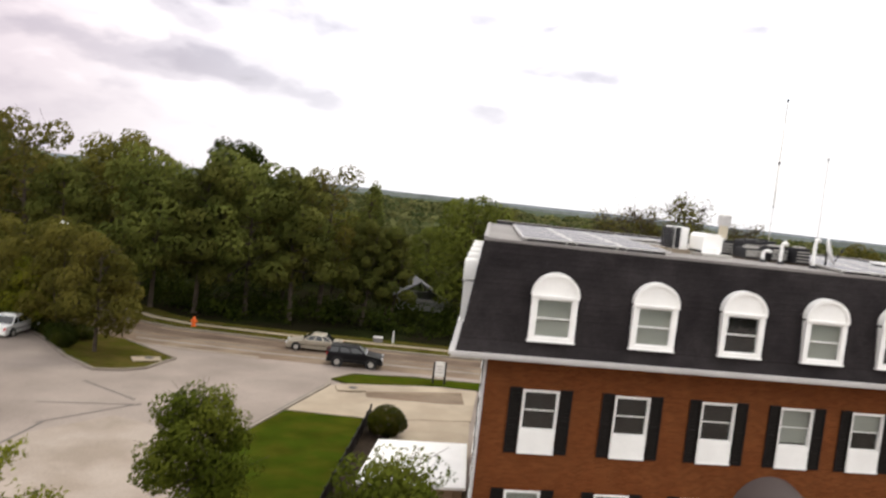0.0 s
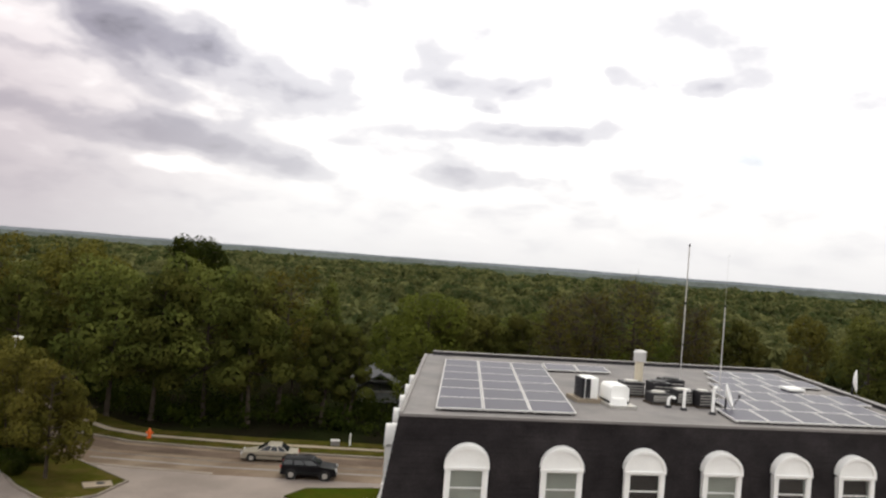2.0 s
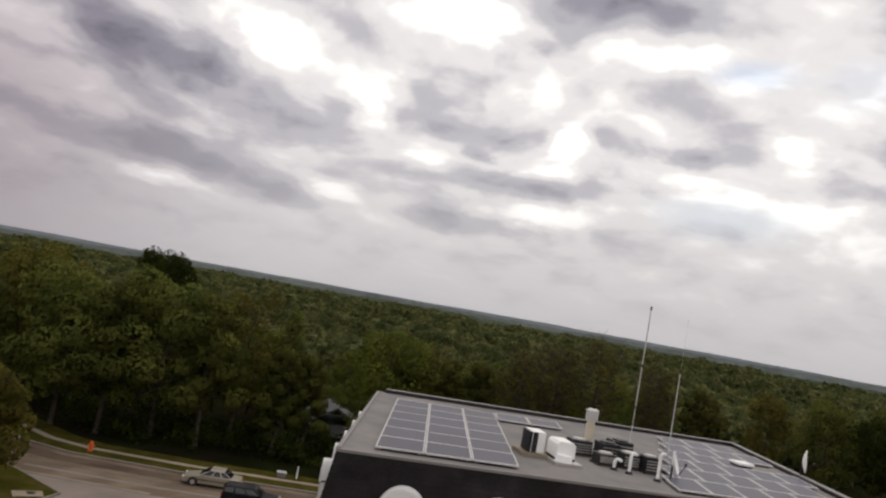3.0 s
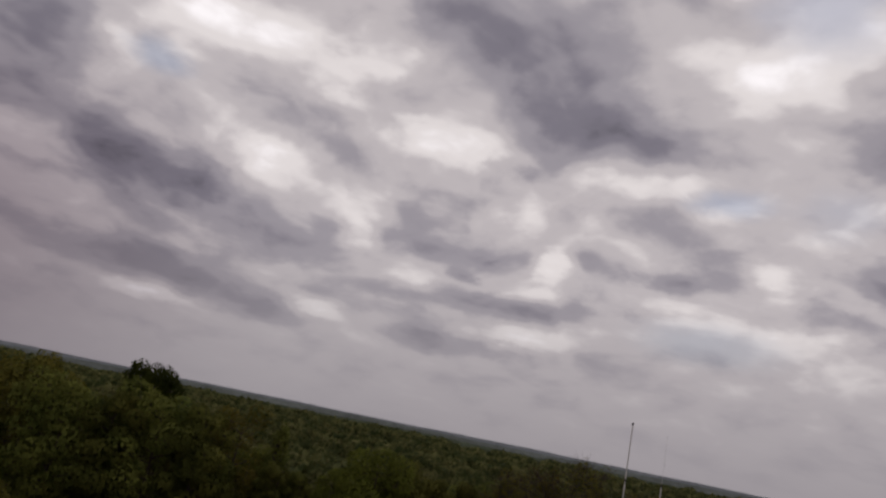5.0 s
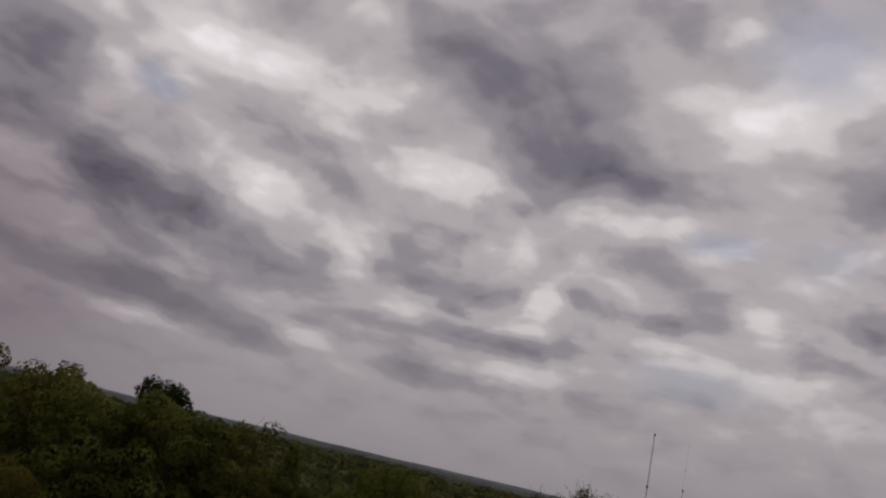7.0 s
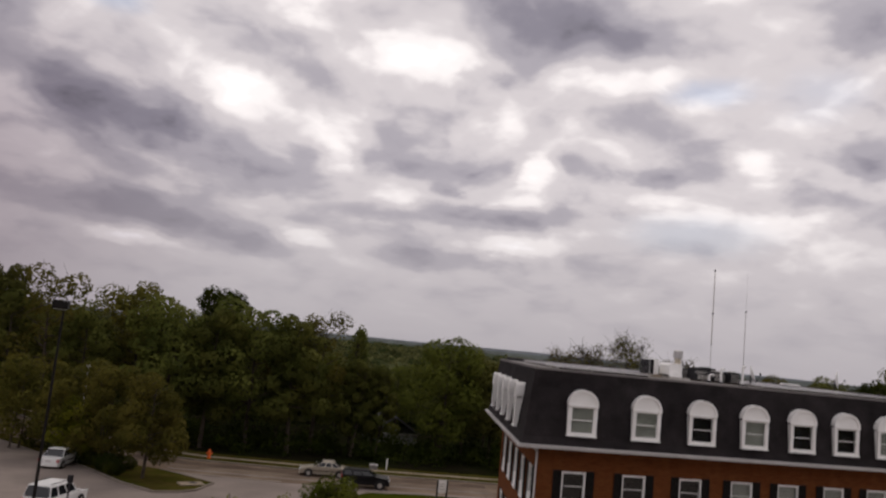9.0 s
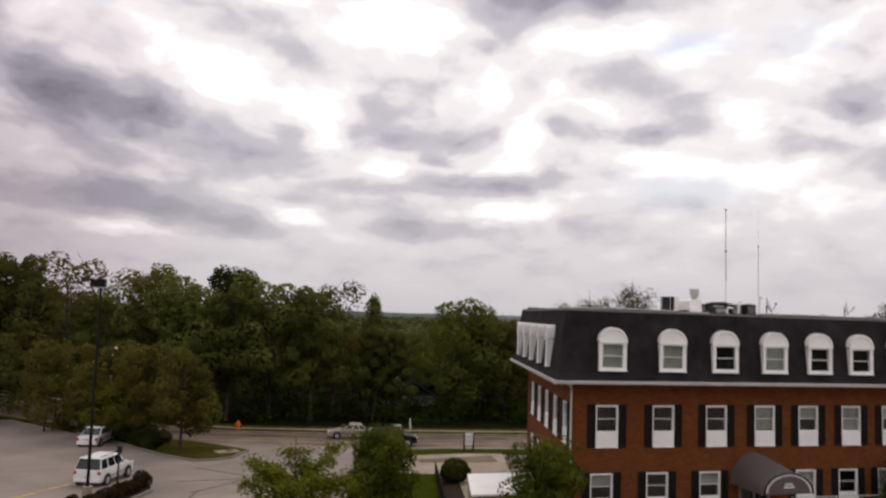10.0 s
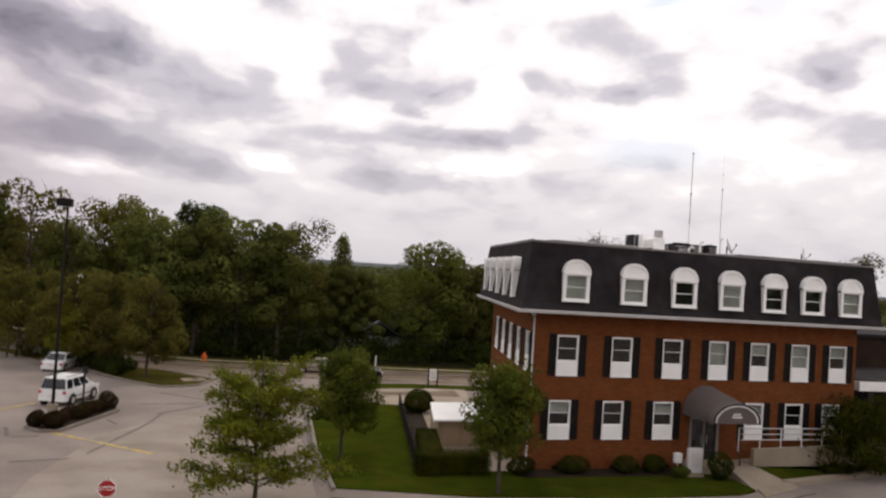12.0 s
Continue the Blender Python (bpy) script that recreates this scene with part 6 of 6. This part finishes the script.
def locust_tree():
    """A slim stem with long level limbs, each carrying flat sprays of fine leaves with air between the layers."""
    rng = np.random.default_rng(53)
    ob = thing("young_tree", "airy young locust tree with layered sprays of fine leaves", "tree", YOUNG)
    bm = bmesh.new()
    stem = [Vector((0, 0, -0.15)), Vector((0.05, 0.0, 1.2)), Vector((-0.05, 0.08, 2.8)), Vector((0.06, 0.0, 4.4)), Vector((0.0, 0.05, 6.2))]
    for k, (p, q) in enumerate(zip(stem, stem[1:])):
        put_tube(bm, p, q, 0.10 - 0.022 * k, 0.078 - 0.022 * k, 8)
    pts, outs, sizes = [], [], []
    limbs = 27
    for k in range(limbs):
        f = k / (limbs - 1)
        h = 0.9 + 3.7 * f
        long = (3.5 - 1.9 * f) * rng.uniform(0.6, 1.08)
        turn = k * 2.4 + rng.uniform(-0.35, 0.35)
        seg = min(3, int(h / 1.6))
        root = stem[seg].lerp(stem[seg + 1], min(1, max(0, (h - stem[seg].z) / (stem[seg + 1].z - stem[seg].z))))
        out = Vector((math.cos(turn), math.sin(turn), 0))
        lift = rng.uniform(0.15, 0.6) + 0.55 * f
        line = [root]
        for j in range(1, 6):
            u = j / 5
            line.append(root + out * long * u + Vector((rng.normal() * 0.07, rng.normal() * 0.07, long * (lift * u - 0.24 * u * u))))
        for j, (p, q) in enumerate(zip(line, line[1:])):
            put_tube(bm, p, q, 0.036 - 0.006 * j, 0.030 - 0.006 * j, 5, False)
        side = Vector((-out.y, out.x, 0))
        for j in range(13):
            u = 0.18 + 0.82 * (j + rng.uniform(0, 1)) / 13
            at = line[0].lerp(line[-1], u)
            i = min(4, int(u * 5))
            at = line[i].lerp(line[i + 1], u * 5 - i)
            s = rng.choice((-1, 1))
            reach = (0.35 + 0.55 * (1 - abs(u - 0.6))) * rng.uniform(0.5, 1.2) * min(1.0, long / 2)
            tip = at + side * s * reach + out * reach * 0.5 + Vector((0, 0, rng.uniform(-0.2, 0.3)))
            put_tube(bm, at, tip, 0.011, 0.004, 4, False)
            m = 56
            w = rng.uniform(0.1, 1.0, m)
            base = np.array(at) + (np.array(tip) - np.array(at)) * w[:, None]
            pts.append(base + rng.normal(size=(m, 3)) * (0.16, 0.16, 0.11))
            outs.append(rng.normal(size=(m, 3)) * 0.5 + (0, 0, 0.7))
            sizes.append(rng.uniform(0.045, 0.1, m))
    part("trunk", bm, BARK, ob)
    part("crown", leaf_cloud("crown", np.concatenate(pts), np.concatenate(sizes), LEAF_LOCUST, rng, np.concatenate(outs)), LEAF_LOCUST, ob)
    return ob


plant(locust_tree(), -13.6, -5.6, 1.0, 0.6)
LOT = "spreading trees at the corner of the lot"
plant(tree("olive_tree", "spreading olive green tree with several stems", 8.4, 3.3, 1.6, 10000, 0.13, LEAF_OLIVE, 55, 24, LOT, 0.45, 0.15), -20.8, 33.2)
plant(tree("olive_tree", "olive green tree with several stems behind the corner tree", 8.8, 3.5, 0.8, 9000, 0.14, LEAF_OLIVE, 60, 22, LOT, 0.45, 0.15, 3), -24.8, 37.8)
plant(tree("olive_tree", "spreading olive green tree at the lot's edge", 9.0, 4.2, 0.8, 9000, 0.15, LEAF_OLIVE, 56, 22, LOT, 0.45, 0.1, 2), -28.2, 42.5)
plant(tree("olive_tree", "dense olive green tree at the lot's edge", 8.8, 3.9, 0.8, 6400, 0.15, LEAF_OLIVE, 57, 22, LOT, 0.5, 0.1, 2), -34.2, 47.0)
plant(tree("olive_tree", "green tree at the far corner of the lot", 9.2, 4.2, 0.8, 6400, 0.16, LEAF_WOOD, 58, 22, LOT, 0.5, 0.1, 2), -41.5, 54.5)
plant(tree("young_tree", "bright green low tree at the edge of the lot", 5.6, 2.9, 0.9, 6000, 0.12, LEAF_LOCUST, 59, 18, LOT, 0.4), -27.2, 39.6)


def shrub(name, label, x, y, wide, deep, high, mat, seed, group, box=False, turn=0.0, leaf=0.05, count=1500, category="shrub"):
    """A bush with a twiggy core and leaves over it; box: clipped to a block."""
    rng = np.random.default_rng(seed)
    ob = thing(name, label, category, group, at=(x, y, ground_z(x, y) + 0.1))
    ob.rotation_euler = (0, 0, turn)
    bm = bmesh.new()
    for k in range(7):
        a = k * 2.4
        put_tube(bm, (0.06 * math.cos(a), 0.06 * math.sin(a), 0), (wide * 0.3 * math.cos(a), deep * 0.3 * math.sin(a), high * 0.7), 0.025, 0.008, 5)
    part("stems", bm, BARK, ob)
    if box:
        bm = bmesh.new()
        put_box(bm, -wide * 0.44, wide * 0.44, -deep * 0.4, deep * 0.4, 0.0, high * 0.88)
        part("inner_growth", bm, mat, ob, "dense dark inner growth", bevel=0.06)
    d = rng.normal(size=(count, 3))
    d /= np.linalg.norm(d, axis=1, keepdims=True)
    if box:
        d = d / np.abs(d).max(1, keepdims=True) * rng.uniform(0.8, 1.0, (count, 1))
        p = rng.uniform(-1, 1, (count, 3))
        axis = rng.integers(0, 3, count)
        for k in range(3):
            p[axis == k, k] = np.sign(p[axis == k, k]) * rng.uniform(0.86, 1.0, (axis == k).sum())
        d = np.where(np.abs(p) > 0.85, np.sign(p), p * 0.1)
        p = p + rng.normal(size=(count, 3)) * 0.02
    else:
        bump = rng.normal(size=(12, 3))
        bump /= np.linalg.norm(bump, axis=1, keepdims=True)
        p = d * (0.75 + 0.3 * (d @ bump.T).max(1) ** 3)[:, None] * rng.uniform(0.5, 1.0, (count, 1)) ** 0.3
    p = p * (wide / 2, deep / 2, high / 2) + (0, 0, high / 2)
    p[:, 2] = np.maximum(p[:, 2], 0.02)
    part("foliage", leaf_cloud("foliage", p, leaf * rng.uniform(0.7, 1.4, count), mat, rng, d), mat, ob)
    return ob


BEDS = "shrubs along the brick wall"
for k, (x, w, h) in enumerate(((-0.7, 1.6, 0.95), (2.1, 1.9, 0.95), (5.1, 1.7, 0.9), (6.7, 1.4, 0.95))):
    shrub("shrub", "rounded dark green shrub at the foot of the brick wall", x, -0.95, w, 1.1, h, LEAF_DEEP, 70 + k, BEDS, count=1700)
shrub("shrub", "rounded dark green shrub beside the entrance", 9.55, -2.5, 1.35, 1.3, 1.45, LEAF_DEEP, 75, BEDS, count=2000)
shrub("shrub", "low bright green shrub by the utility box", 7.7, -1.9, 1.0, 0.8, 0.6, LEAF_FRESH, 76, BEDS, count=800)
HEDGE = "clipped hedges beside the yard"
shrub("hedge", "clipped hedge with yellowish top before the yard", -4.05, -0.45, 3.6, 1.1, 1.05, LEAF_HEDGE, 80, HEDGE, True, 0.0, 0.04, 9000, "hedge")
shrub("hedge", "clipped yellow-green hedge along the low fence", -4.3, 2.95, 5.6, 1.15, 0.95, LEAF_HEDGE, 81, HEDGE, True, radians(78), 0.04, 9500, "hedge")
shrub("shrub", "large round clipped bush at the end of the low fence", -1.2, 17.2, 2.4, 2.4, 1.6, LEAF_HEDGE, 82, HEDGE, leaf=0.06, count=5200)
ISLAND = "low shrubs on the parking island"
for k, (x, y, w, h) in enumerate(((-24.6, 10.9, 0.75, 1.1), (-23.6, 10.6, 1.0, 1.0), (-23.6, 12.2, 1.1, 0.8), (-23.0, 13.6, 1.3, 0.85), (-22.6, 14.9, 1.2, 0.85), (-22.2, 16.0, 1.1, 0.8), (-21.7, 17.3, 1.0, 1.25))):
    shrub("shrub", "low dark reddish-green shrub on the parking island", x, y, w * 1.3, w * 1.3, h * 0.9, LEAF_RUST, 90 + k, ISLAND, count=2200)
shrub("shrub", "dark green shrub beside the ramp", 17.6, -1.75, 2.2, 0.8, 0.6, LEAF_DEEP, 98, BEDS, count=2200)
UNDER = "dark shrubs under the spreading trees"
for k, (x, y, w, h) in enumerate(((-23.2, 34.0, 2.0, 1.1), (-23.9, 35.2, 2.4, 1.5), (-24.4, 36.9, 2.4, 1.4), (-25.9, 38.9, 2.6, 1.7), (-27.6, 41.2, 2.8, 1.6), (-29.6, 43.9, 3.0, 1.8), (-24.6, 39.6, 2.6, 1.6), (-22.8, 37.2, 2.2, 1.2), (-32.4, 47.6, 3.2, 1.9))):
    shrub("shrub", "dark tangled shrub under the trees of the lot", x, y, w, w * 0.9, h, LEAF_DEEP, 110 + k, UNDER, leaf=0.09, count=900)
